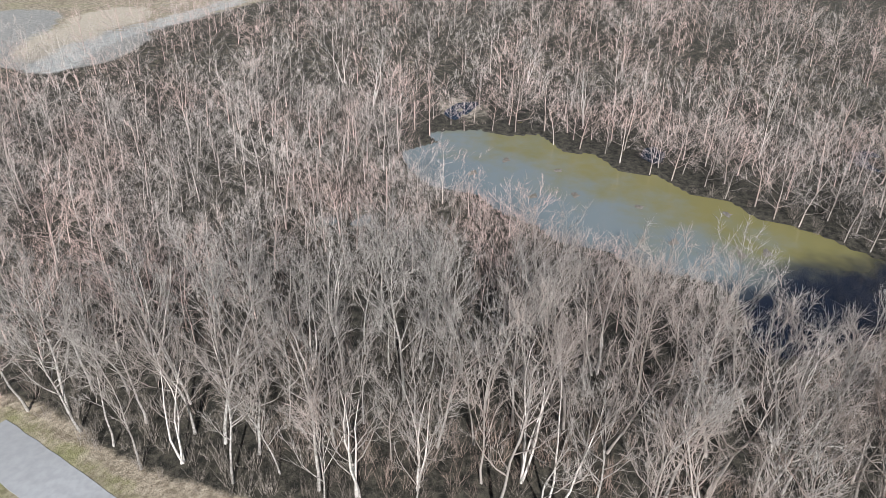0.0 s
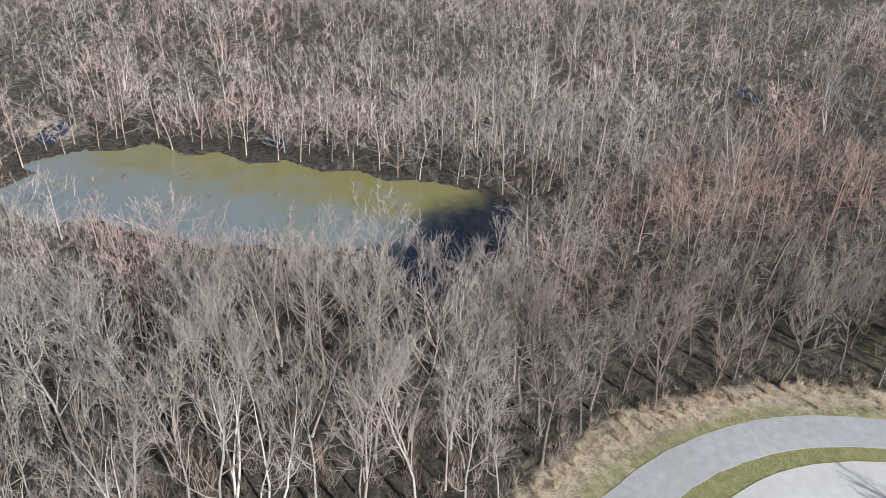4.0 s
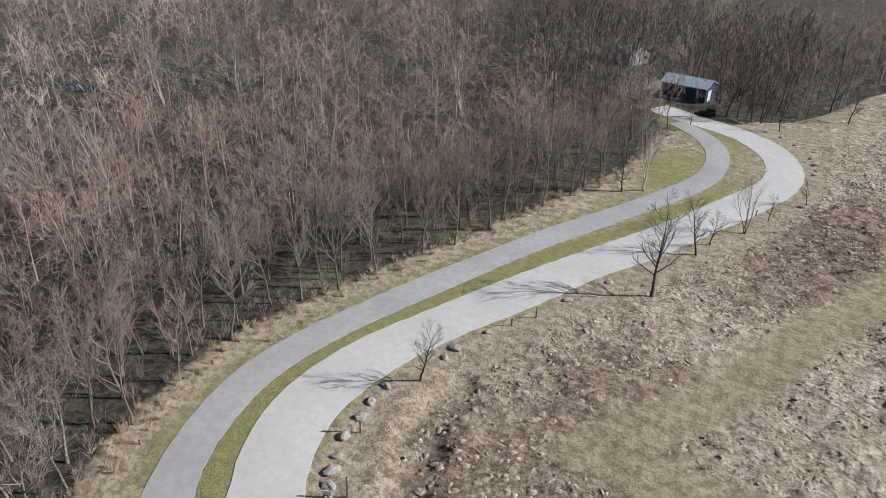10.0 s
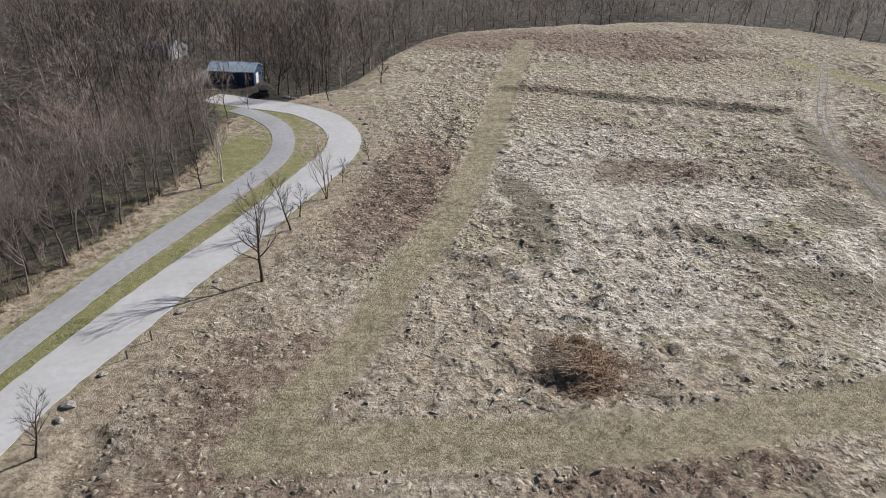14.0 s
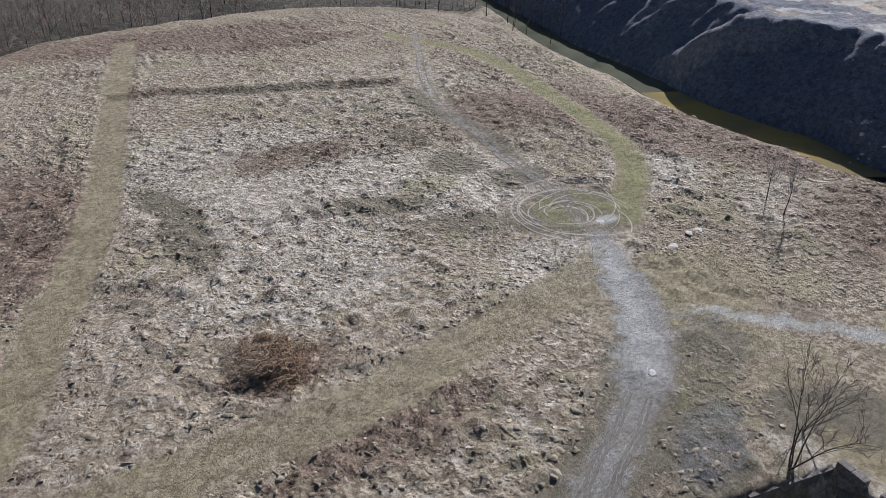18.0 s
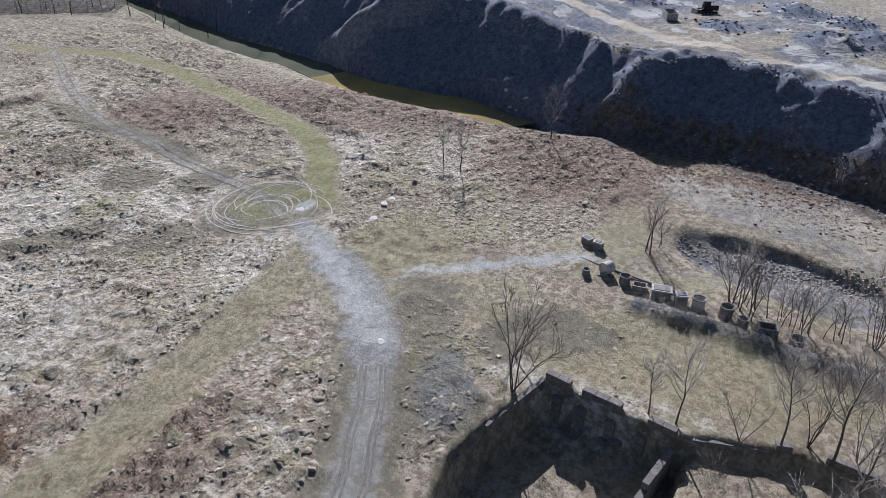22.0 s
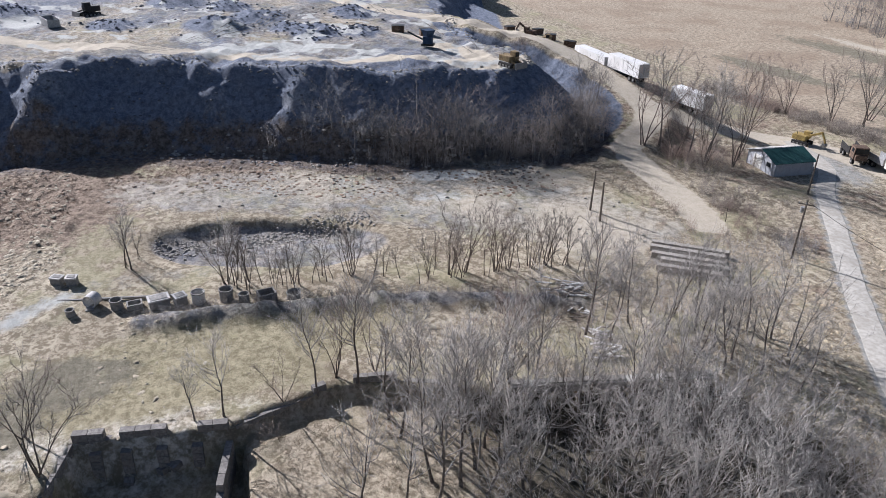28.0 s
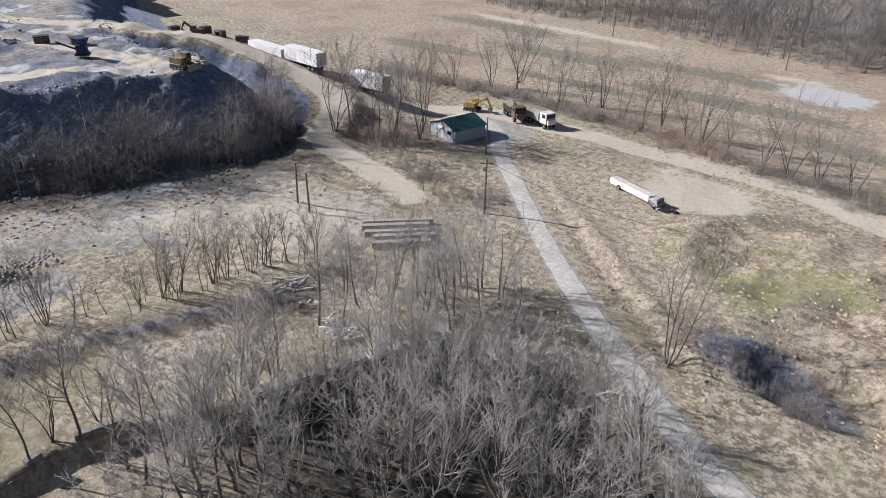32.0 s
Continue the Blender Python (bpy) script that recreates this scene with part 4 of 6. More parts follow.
def thinned(rng, box, gap, keep, tries, taken=()):
    """Places in a box, no two nearer than gap, that pass the test."""
    xs = np.array([rng.uniform(box[0], box[2]) for _ in range(tries)])
    ys = np.array([rng.uniform(box[1], box[3]) for _ in range(tries)])
    ok = keep(xs, ys)
    cells, out = {}, []
    for p in taken:
        cells.setdefault((int(p[0] // gap), int(p[1] // gap)), []).append(p)
    for p in zip(xs[ok].tolist(), ys[ok].tolist()):
        c = (int(p[0] // gap), int(p[1] // gap))
        if any(math.dist(p, q) < gap for i in (-1, 0, 1) for j in (-1, 0, 1) for q in cells.get((c[0] + i, c[1] + j), ())):
            continue
        cells.setdefault(c, []).append(p)
        out.append(p)
    return out


def scatter(name, forms, spots, label, category, material, lo=0.7, hi=1.15, squash=0.0, soft=False, size=None, aim=None):
    """What nobody could count: many copies of a few forms in one mesh."""
    V, F, n = [], [], 0
    zs = ground_at(np.array([p[0] for p in spots]), np.array([p[1] for p in spots]))
    for (x, y), z in zip(spots, zs):
        v, f = rng.choice(forms)
        a, s = rng.uniform(0, 6.28) if aim is None else aim + rng.gauss(0, 0.35), rng.uniform(lo, hi) * (size(x, y) if size else 1.0)
        c, d = math.cos(a) * s, math.sin(a) * s
        V.append(np.stack([v[:, 0] * c - v[:, 1] * d + x, v[:, 0] * d + v[:, 1] * c + y, v[:, 2] * s * (1 + squash * rng.uniform(-1, 1)) + z], -1))
        F.append(f + n)
        n += len(v)
    return tagged(new(name, tri_mesh(name, np.vstack(V), np.vstack(F), material, soft)), label, category, kind="stuff")


def gaps(x, y):
    """Small openings among the trees."""
    return waves(x, y, 19, 41) + 0.7 * waves(x, y, 8, 42) > -0.55


def wooded(x, y):
    return gaps(x, y) & ~inside(x - 6, y, POND) & ~inside(x - 3, y, POND) & (np.hypot((x + 66) / 7, (y - 9) / 6) > 1) & (np.hypot((x + 84) / 9, (y - 29) / 5) > 1) & inside(x, y, FOREST) & ~inside(x, y, POND) & ~inside(x, y, CLEARING)


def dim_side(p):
    """Whether a tree takes the shade-darkened colours, which prevail in the north wood."""
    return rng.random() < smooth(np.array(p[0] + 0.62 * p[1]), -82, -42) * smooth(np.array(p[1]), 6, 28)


def stature(x, y):
    """How tall the trees grow here: tallest near the lane, low where the ground floods."""
    d = math.hypot(x, y)
    if y > 25:
        return 1.12
    flooded = -84 < x < -58 and abs(y) < 34
    return 1.32 - 0.22 * float(smooth(np.array(d), 48, 66)) - (0.32 if flooded else 0.0)


west_spots = thinned(rng, (-66, -66, -20, 30), 2.9, lambda x, y: wooded(x, y) & (np.hypot(x, y) < 64) & (y < 16) & (np.hypot(x, y) > 35), 9000)
west_spots = sorted(west_spots, key=lambda p: math.hypot(*p))[:105]
edge_spots = thinned(rng, (-66, 8, -18, 132), 3.2, lambda x, y: wooded(x, y) & (y > 10) & (off_line(x, y, np.array(FOREST_EDGE, float), 30)[0] < 8.5), 9000, west_spots)[:76]
near_spots = west_spots + edge_spots
for x, y in near_spots:
    r, k = rng.random(), stature(x, y)
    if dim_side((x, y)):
        plant(rng.choice(SHADE_TREES), x, y, rng.uniform(0.75, 1.1) * k, tilt=(rng.gauss(0, 3), rng.gauss(0, 3)), label="bare tree at the woodland edge in shaded colours", group="woodland trees", rng=rng)
    elif r < 0.55:
        plant(rng.choice(FOREST_TREES), x, y, rng.uniform(0.75, 1.1) * k, tilt=(rng.gauss(0, 3), rng.gauss(0, 3)), label="bare grey woodland tree with fine twigs", group="woodland trees", rng=rng)
    elif r < 0.85:
        plant(rng.choice(SLIM_TREES), x, y, rng.uniform(0.7, 1.15) * k, tilt=(rng.gauss(0, 4), rng.gauss(0, 4)), label="slim bare woodland tree with upright branches", group="woodland trees", rng=rng)
    else:
        plant(rng.choice(FORKED_TREES), x, y, rng.uniform(0.75, 1.0) * k, label="pale forked bare tree rising above the woods", group="woodland trees", rng=rng)

MID_FORMS = [grow_lite(100 + s, 9.6, 13, 5, 8, 0.019, 0.22, 0.8, 1.0, 0.47) for s in range(8)]
FAR_FORMS = [grow_lite(120 + s, 9.0, 10, 4, 9, 0.026, 0.16, 0.8, 1.25, 0.52) for s in range(8)]
BUSHES = [bush(140 + s, 3.2, 16, 0.016) for s in range(6)]
mid_spots = thinned(rng, (-135, -110, 10, 140), 3.3, lambda x, y: wooded(x, y) & (np.hypot(x, y) < 128) & (np.hypot(x, y) > 40), 12000, near_spots)
far_spots = thinned(rng, (-320, -150, 210, 330), 5.0, lambda x, y: wooded(x, y) & (np.hypot(x, y) < 275) & (np.hypot(x, y) > 126), 13000, mid_spots)


mid_dim, far_dim = [dim_side(p) for p in mid_spots], [dim_side(p) for p in far_spots]
scatter("woods", MID_FORMS, [p for p, k in zip(mid_spots, mid_dim) if not k], "dense bare woods, grey and reddish brown", "woods", M_WOODS, 0.6, 1.15, 0.15, size=stature)
scatter("woods", MID_FORMS, [p for p, k in zip(mid_spots, mid_dim) if k], "dense brown bare woods behind the lane, shade in their colour", "woods", M_DIMBROWNWOODS, 0.6, 1.15, 0.15, size=stature)
scatter("far_woods", FAR_FORMS, [p for p, k in zip(far_spots, far_dim) if not k], "distant bare woods in a reddish haze of twigs", "woods", M_WOODS, 0.6, 1.2, 0.15)
scatter("far_woods", FAR_FORMS, [p for p, k in zip(far_spots, far_dim) if k], "distant bare woods beyond the meadow in darker shaded colours", "woods", M_DIMBROWNWOODS, 0.8, 1.45, 0.15)
brush_spots = thinned(rng, (-110, -100, -10, 140), 2.1, lambda x, y: wooded(x, y) & (np.hypot(x, y) < 105) & (np.hypot(x, y) > 35), 9000)
brush_spots += thinned(rng, (-62, -66, -24, 20), 1.5, lambda x, y: wooded(x, y) & (np.hypot(x, y) > 37) & (np.hypot(x, y) < 60), 2500)
scatter("undergrowth", BUSHES, brush_spots, "leafless undergrowth and thin saplings between trees", "brush", M_BRUSH, 0.5, 1.2, 0.3)
for x, y in ((-63, 17), (-66, 21), (-71, 25.5), (-61, 21), (-75, 29), (-79, 31), (-62, 25), (-66, 27), (-92, 30), (-97, 27)):
    plant(rng.choice(FOREST_TREES), x, y, rng.uniform(0.8, 1.05), label="bare grey tree standing at the edge of the pond", group="woodland trees", rng=rng)
shore = thinned(rng, (-95, -50, -62, 26), 1.0, lambda x, y: inside(x - 8, y, POND) & ~inside(x, y, POND) & (np.hypot((x + 67) / 7, (y - 11) / 6) > 1), 5000)
scatter("shore_brush", BUSHES, shore, "low pinkish brush along the near shore of the pond", "brush", M_WOODS, 0.35, 1.0, 0.3)
rng = random.Random(77)
white_trunks = [(-124, 28), (-158, 74), (-178, 66), (-112, 92), (-94, 128), (-150, 10), (-128, -22), (-152, -40), (-120, -62), (-88, 60), (-60, 118), (-132, -75), (-140, 44), (-113, 112)]
for x, y in white_trunks:
    plant(rng.choice(FORKED_TREES), x, y, rng.uniform(0.9, 1.15), label="tall white-barked tree standing out of the woods", group="white-barked trees", rng=rng)

# ---- trees of the meadow, the road and the yard ----
LONE = [(-26.4, 45, 6.5), (-8.9, 83.6, 7.7), (-8, 87.6, 4.9), (-2.3, 98.9, 3.9), (1.9, 107.6, 4.0), (-22.8, 98.4, 6.5), (-9, 145.3, 6.9), (-10.9, 146.7, 7.7), (-5.3, 141.8, 5.6), (2.5, 174, 10.8), (5.9, 155, 7.4), (-15.6, 146.3, 11)]
for x, y, h in LONE:
    plant(rng.choice(DARK_TREES), x, y, h / 10, label="young bare tree beside the road", group="roadside trees", rng=rng)
plant(DARK_TREES[1], -11.3, 70.7, 1.1, label="large dark bare tree beside the road", group="roadside trees", rng=rng)
plant(FORKED_TREES[0], -20.1, 100.7, 0.98, label="tree with pale bleached upper branches on the verge", group="roadside trees", rng=rng)
plant(STEM_TREES[0], -4.6, 93.3, 0.97, label="bare tree with several stems beside the road", group="roadside trees", rng=rng)
for x, y, h in ((96.2, 45.7, 7.2), (93.4, 41.4, 8.0), (115, 33.8, 8.8), (80.6, 9.5, 7.9), (74, -1, 7.8), (50.8, 3.6, 6.5), (50.6, 1.2, 8)):
    plant(rng.choice(GREY_TREES), x, y, h / 9, label="slender bare tree in dead grass", group="meadow trees", rng=rng)
plant(STEM_TREES[1], 48.2, 15.4, 1.3, label="bare tree with many stems beside the old wall", group="meadow trees", rng=rng)
ROW = [(82.2, 10.1, 6.4), (73.4, -0.8, 7.5), (72.7, -3, 5.6), (72, -4.7, 6), (71.7, -6.9, 5.5), (71.5, -8.8, 6), (71.2, -11.2, 5), (71.6, -15, 8.8), (70.2, -18.6, 5.2), (68.7, -23.6, 6.7), (67.9, -26, 8.7), (67.8, -27.8, 10.5), (66.9, -31.4, 9), (66.7, -33.2, 8.2), (66.4, -36.1, 7.1), (66.5, -38.1, 7.8), (65.9, -40.4, 5.5), (65.3, -43.3, 5.5)]
for n, (x, y, h) in enumerate(ROW):
    plant(rng.choice(STEM_TREES if h > 6.6 else SAPLINGS), x, y, h / (9 if h > 6.6 else 6), name="sapling", label="thin dark sapling in a row behind concrete rings", group="row of saplings", rng=rng)
    for _ in range(4):
        dx, dy = rng.uniform(-1.6, 1.6), rng.uniform(-1.8, 1.8)
        plant(rng.choice(SAPLINGS), x + dx, y + dy, rng.uniform(0.6, 1.2), name="sapling", label="thin dark sapling in a row behind concrete rings", group="row of saplings", rng=rng)
for x, y, h in ((53, -9.2, 9), (53, -13, 7.4), (52.4, -16.5, 5.1), (47.2, -24.5, 11.4), (48.4, -21.8, 5.7), (53.2, 17, 7.3), (51, -4, 5), (49.8, -27, 8), (46, -33, 7)):
    plant(rng.choice(STEM_TREES), x, y, h / 9, label="bare tree with thin stems above the old wall", group="trees along the wall", rng=rng)
for n, (x, y, h) in enumerate(((97.5, -72.5, 17), (97, -75.5, 15), (94.5, -77.5, 15), (90.9, -80.6, 14.5), (87.5, -83.7, 17), (92, -78, 13), (88, -78, 10), (94, -84, 14), (98, -86, 13), (90, -87, 12))):
    plant(rng.choice(GREY_TREES if n % 2 else STEM_TREES), x, y, h / 9, label="tall dark bare tree beside the sandy haul road", group="trees by the haul road", rng=rng)
HEDGE = [(102.6, -120.5, 10), (101, -129, 11), (98, -124, 12), (88, -121, 8), (84.3, -121.4, 9.4), (79.1, -124.1, 8), (76.8, -126, 10), (70, -123, 8), (64, -120.5, 9), (60.2, -120.8, 11.8), (55, -121, 8), (51.3, -119.1, 11.1), (46, -118, 8), (39.2, -117, 9), (34.2, -115, 10.7), (29.7, -114.5, 9.4), (24.7, -115, 9.1), (110, -116, 9), (120, -114, 8), (18, -114, 8)]
for x, y, h in HEDGE:
    plant(rng.choice(STEM_TREES), x, y, h / 6.8, label="bare tree in the overgrown field edge", group="hedgerow trees", rng=rng)
plant(STEM_TREES[2], 23, -56.4, 1.65, label="tall forked bare tree beside the gravel drive", group="trees by the drive", rng=rng)
plant(STEM_TREES[3], 19.5, -44.5, 0.95, label="leaning bare tree beside the gravel drive", tilt=(0, 14), group="trees by the drive", rng=rng)
plant(SAPLINGS[0], 70.2, -68.1, 0.8, label="small bare tree in brush", group="trees by the drive", rng=rng)
basin_spots = thinned(rng, (8, -66, 70, 0), 2.3, lambda x, y: (inside(x, y, BASIN) | inside(x, y, [(41.6, -43), (52, -35), (56, -41), (54, -48), (46, -54), (36, -50)])) & (np.hypot(x, y) > 36) & (y > -0.62 * x - 31) & (y < -7) & ~inside(x, y, [(36, -2), (51, -2), (51, -12), (38, -14)]), 4000)
for x, y in basin_spots[:100]:
    plant(rng.choice(GREY_TREES), x, y, rng.uniform(0.95, 1.5) * (1.0 if y > -38 else 0.75), tilt=(rng.gauss(0, 4), rng.gauss(0, 4)), label="bare grey tree in the sunken thicket", group="thicket trees", rng=rng)
scatter("thicket", MID_FORMS, [p for p in basin_spots[100:] + [(x + 1.2, y - 0.9) for x, y in basin_spots[::5]] if p[1] < -16 and math.hypot(*p) > 44 and off_line(np.array([p[0]]), np.array([p[1]]), L_DRIVE)[0][0] > 3], "dense thin grey trees of the sunken thicket", "woods", M_GREYTWIG, 0.7, 1.25, 0.2)
thicket = thinned(rng, (8, -64, 66, 2), 1.3, lambda x, y: (np.hypot(x, y) > 36) & (inside(x, y, BASIN) & (y < -2) | inside(x, y, [(41.6, -43), (52, -32), (57, -41), (50, -52), (40, -50)])) & (y > -0.62 * x - 31), 150)
scatter("thicket_brush", BUSHES, thicket, "tangled leafless brush in the sunken ground", "brush", M_BRUSH, 0.4, 1.0, 0.3)
foot_line = spline([(112, -12), (106, -26), (101, -38), (98, -50), (98, -58), (102, -66), (110, -71)], 1.0)
foot_spots = [(p[0] + rng.gauss(3.2, 2.0), p[1] + rng.gauss(0, 1.2)) for p in foot_line for _ in range(9) if rng.random() < 0.2 + 0.8 * smooth(p[1], -22, -34)]
scatter("bank_thicket", MID_FORMS, foot_spots[::4], "grey bushy trees at the foot of the bank", "woods", M_FARGREY, 0.45, 1.0, 0.2)
scatter("bank_shrubs", BUSHES, foot_spots[1::2], "grey leafless shrubs at the foot of the bank", "shrubs", M_FARGREY, 0.6, 1.1, 0.2)
hedge_spots = [(p[0] + rng.gauss(0, 2.0), p[1] + rng.gauss(0, 2.2)) for p in spline([(130, -113), (105, -116), (85, -119), (60, -118), (35, -115), (10, -113)], 1.0) for _ in range(14)]
hedge_spots += [(rng.gauss(92, 4), rng.gauss(-81, 5)) for _ in range(260)] + [(rng.gauss(75, 6), rng.gauss(-70, 5)) for _ in range(260)] + [(rng.gauss(62, 4), rng.gauss(-48, 4)) for _ in range(60)]
berm_spots = [(p[0] + rng.gauss(0, 1.3), p[1] + rng.gauss(0, 1.3)) for p in spline([(69, 8), (67, -4), (65.5, -16), (61, -29), (57.5, -37)], 1.0) for _ in range(8)]
scatter("berm_brush", BUSHES, berm_spots, "low grey brush over the earth berm", "brush", M_FARGREY, 0.2, 0.5, 0.3)
hedge_spots += [(rng.uniform(8, 30), rng.gauss(-61, 4)) for _ in range(120)]
dark_brush = [(rng.gauss(61.5, 1.8), rng.gauss(-72, 1.6)) for _ in range(60)] + [(rng.gauss(15, 4.5), rng.gauss(-63, 3)) for _ in range(200)]
scatter("dark_brush", BUSHES, dark_brush, "dark tangled brush in a hollow beside the drive", "brush", M_FARGREY, 0.3, 0.8, 0.3)
scatter("brush_strips", BUSHES, [p for p in hedge_spots if off_line(np.array([p[0]]), np.array([p[1]]), L_DRIVE)[0][0] > 3 and off_line(np.array([p[0]]), np.array([p[1]]), L_HAUL)[0][0] > 3.2], "leafless brush along tracks and field edges", "brush", M_BRUSH, 0.3, 0.95, 0.3)
south_spots = thinned(rng, (-40, -310, 300, -200), 3.4, lambda x, y: (y < -207 - 0.045 * (x - 100) - 3 * np.sin(x * 0.07)) & (np.hypot(x, y) < 290), 6500)
scatter("far_woods", FAR_FORMS, south_spots, "distant grey woods behind the tan field", "woods", M_FARGREY, 1.2, 1.9, 0.15)
tall_spots = thinned(rng, (-20, 140, 190, 280), 5.0, lambda x, y: inside(x, y, BEYOND) & (off_line(x, y, L_CREST, 100)[0] > 7) & (off_line(x, y, L_CREST, 100)[0] < 45) & (waves(x, y, 20, 43) > -0.2), 900)
tall_spots += thinned(rng, (-90, 118, -6, 240), 4.5, lambda x, y: inside(x, y, FOREST) & ~inside(x, y, CLEARING) & (off_line(x, y, L_LANE, 30)[0] > 5) & (x > -0.55 * y + 22) & (np.hypot(x + 25, y - 157) > 7), 1500)
scatter("tall_woods", [grow_lite(180 + s, 12.0, 9, 4, 4, 0.035, 0.3, 0.6, 1.4, 0.4) for s in range(6)], tall_spots, "tall dark bare trees behind the meadow crest", "woods", M_DARKBARK, 0.7, 1.35, 0.2)
scatter("edge_brush", BUSHES, [(p[0], p[1] + 2) for p in south_spots if p[1] > -222 for _ in (0, 1)], "grey brush along the edge of the distant woods", "brush", M_FARGREY, 0.8, 1.6, 0.3)
band = [(p[0] + rng.gauss(0, 1.0), p[1] + rng.gauss(0, 1.0)) for p in spline(FOREST_EDGE[4:], 0.6) for _ in range(2)]
scatter("edge_brush", [bush(160 + s, 1.1, 14, 0.02, 0.8, 1) for s in range(4)], band, "straw-coloured brush along the woodland edge", "brush", M_STRAW, 0.5, 1.3, 0.3)

# ---- grass tussocks ----
def tussock(seed):
    """A low ragged hummock of matted grass."""
    r = random.Random(seed)
    sx, sy = r.uniform(0.7, 1.5), r.uniform(0.5, 1.0)
    v = [(math.cos(a) * (q := r.uniform(0.55, 1.3)), math.sin(a) * q, -0.3) for a in (k * 1.2566 + r.uniform(-0.4, 0.4) for k in range(5))]
    v += [(p[0] * r.uniform(0.4, 0.75) + 0.12, p[1] * r.uniform(0.4, 0.75), r.uniform(0.3, 0.75)) for p in v] + [(r.uniform(-0.35, 0.35), r.uniform(-0.35, 0.35), r.uniform(0.6, 0.95))]
    f = []
    for k in range(5):
        j = (k + 1) % 5
        f += [(k, j, j + 5), (k, j + 5, k + 5), (k + 5, j + 5, 10)]
    return np.array(v) * (0.42 * sx, 0.42 * sy, 0.11), np.array(f)


def tuft(seed, tall, blades, wide=0.9):
    r = random.Random(seed)
    w = Wood()
    for _ in range(blades):
        a = Vector((r.uniform(-0.3, 0.3), r.uniform(-0.3, 0.3), -0.05))
        w.spike(a, a + lean(r, (0.45, -0.2, 1), wide) * tall * r.uniform(0.4, 1.0), 0.02)
    return w.arrays()


TUSSOCKS = [tussock(s) for s in range(24)]


def rough_meadow(x, y):
    ok = inside(x, y, MEADOW) & (np.hypot(x, y) > 37)
    for line in WORN:
        ok &= off_line(x, y, line, 10)[0] > 3.0
    ok &= np.hypot(x - 69.5, y - 59) > 10.5
    ok &= ~((np.hypot((x - 62) / 13, (y - 37) / 9) < 1))
    return ok & (waves(x, y, 26, 11) + 0.8 * waves(x, y, 6, 12) > -0.35)


field_spots = thinned(rng, (-24, 18, 124, 165), 0.5, lambda x, y: rough_meadow(x, y) & (np.hypot(x, y) < 140), 100000)
scatter("tussocks", TUSSOCKS, [p for k, p in enumerate(field_spots) if k % 2], "pale dead grass tussocks dotted over the meadow", "grass", M_TUSSOCK, 0.5, 1.2, 0.25, True)
scatter("dead_grass", [tuft(90 + s, 0.4, 6, 1.6) for s in range(10)], field_spots[::4], "pale flattened dead grass over the meadow", "grass", M_TUSSOCK, 0.5, 1.4, 0.4)
# Dark tussocks drawn for real weeds and for the hummocks' shadow dots.
scatter("weeds", TUSSOCKS[:12], [(x + 0.3, y + 0.2) for x, y in field_spots[2::4]], "small dark weeds and hummock shadows dotted over the meadow", "weeds", M_WEED, 0.3, 0.8, 0.25, True)
wild = [(6, 96, 8, 20), (-10, 50, 8, 10), (-13, 37, 9, 9), (112, 76, 9, 30), (104, 27, 12, 14), (58, 195, 40, 12), (26, 38, 9, 3), (110, 3, 7, 12), (95, 100, 14, 12), (48, 100, 10, 6), (42, 62, 6, 4), (40, 147, 8, 1.5), (53, 142, 8, 1.5), (66, 137, 8, 1.5), (80, 131, 8, 1.5), (110, 150, 12, 20), (30, 165, 10, 14), (84, 175, 26, 9), (76, 120, 6, 10), (36, 78, 5, 3), (66, 96, 8, 3), (59.7, 92.7, 3, 2), (26.3, 63.5, 2, 1.6), (13.2, 70.4, 3, 2), (13, 106, 5, 4), (7.6, 92.7, 4, 4), (18.6, 124.8, 6, 5), (94, 140, 12, 4), (89, 116, 10, 5), (86, 99, 6, 8), (113, 121, 8, 10), (109, 102, 6, 8), (104, 87, 6, 8), (102.5, 72, 5, 6), (126, 140, 8, 10)]
wild_spots = [(rng.gauss(x, a * 0.6), rng.gauss(y, b * 0.6)) for x, y, a, b in wild for _ in range(min(420, int(a * b * 2.2)))]
ok = rough_meadow(np.array([p[0] for p in wild_spots]), np.array([p[1] for p in wild_spots])) | (np.array([p[1] for p in wild_spots]) < 28)
scatter("weeds", [tuft(s, 0.8, 15, 1.5) for s in range(6)], [p for p, k in zip(wild_spots, ok) if k], "brown dead weeds in the meadow", "weeds", M_WEED, 0.5, 1.3, 0.3)


def swept(seed, tall, blades):
    """A tuft of long grass that the wind has combed over to one side."""
    r = random.Random(seed)
    w = Wood()
    for _ in range(blades):
        a = Vector((r.uniform(-0.5, 0.5), r.uniform(-0.5, 0.5), -0.05))
        b = a + lean(r, (0.55, 0, 1), 0.35) * tall * r.uniform(0.35, 0.6)
        c = b + lean(r, (1, 0, -0.25), 0.4) * tall * r.uniform(0.4, 0.8)
        w.blade(b, a, 0.05)
        w.blade(b, c, 0.06)
    return w.arrays()


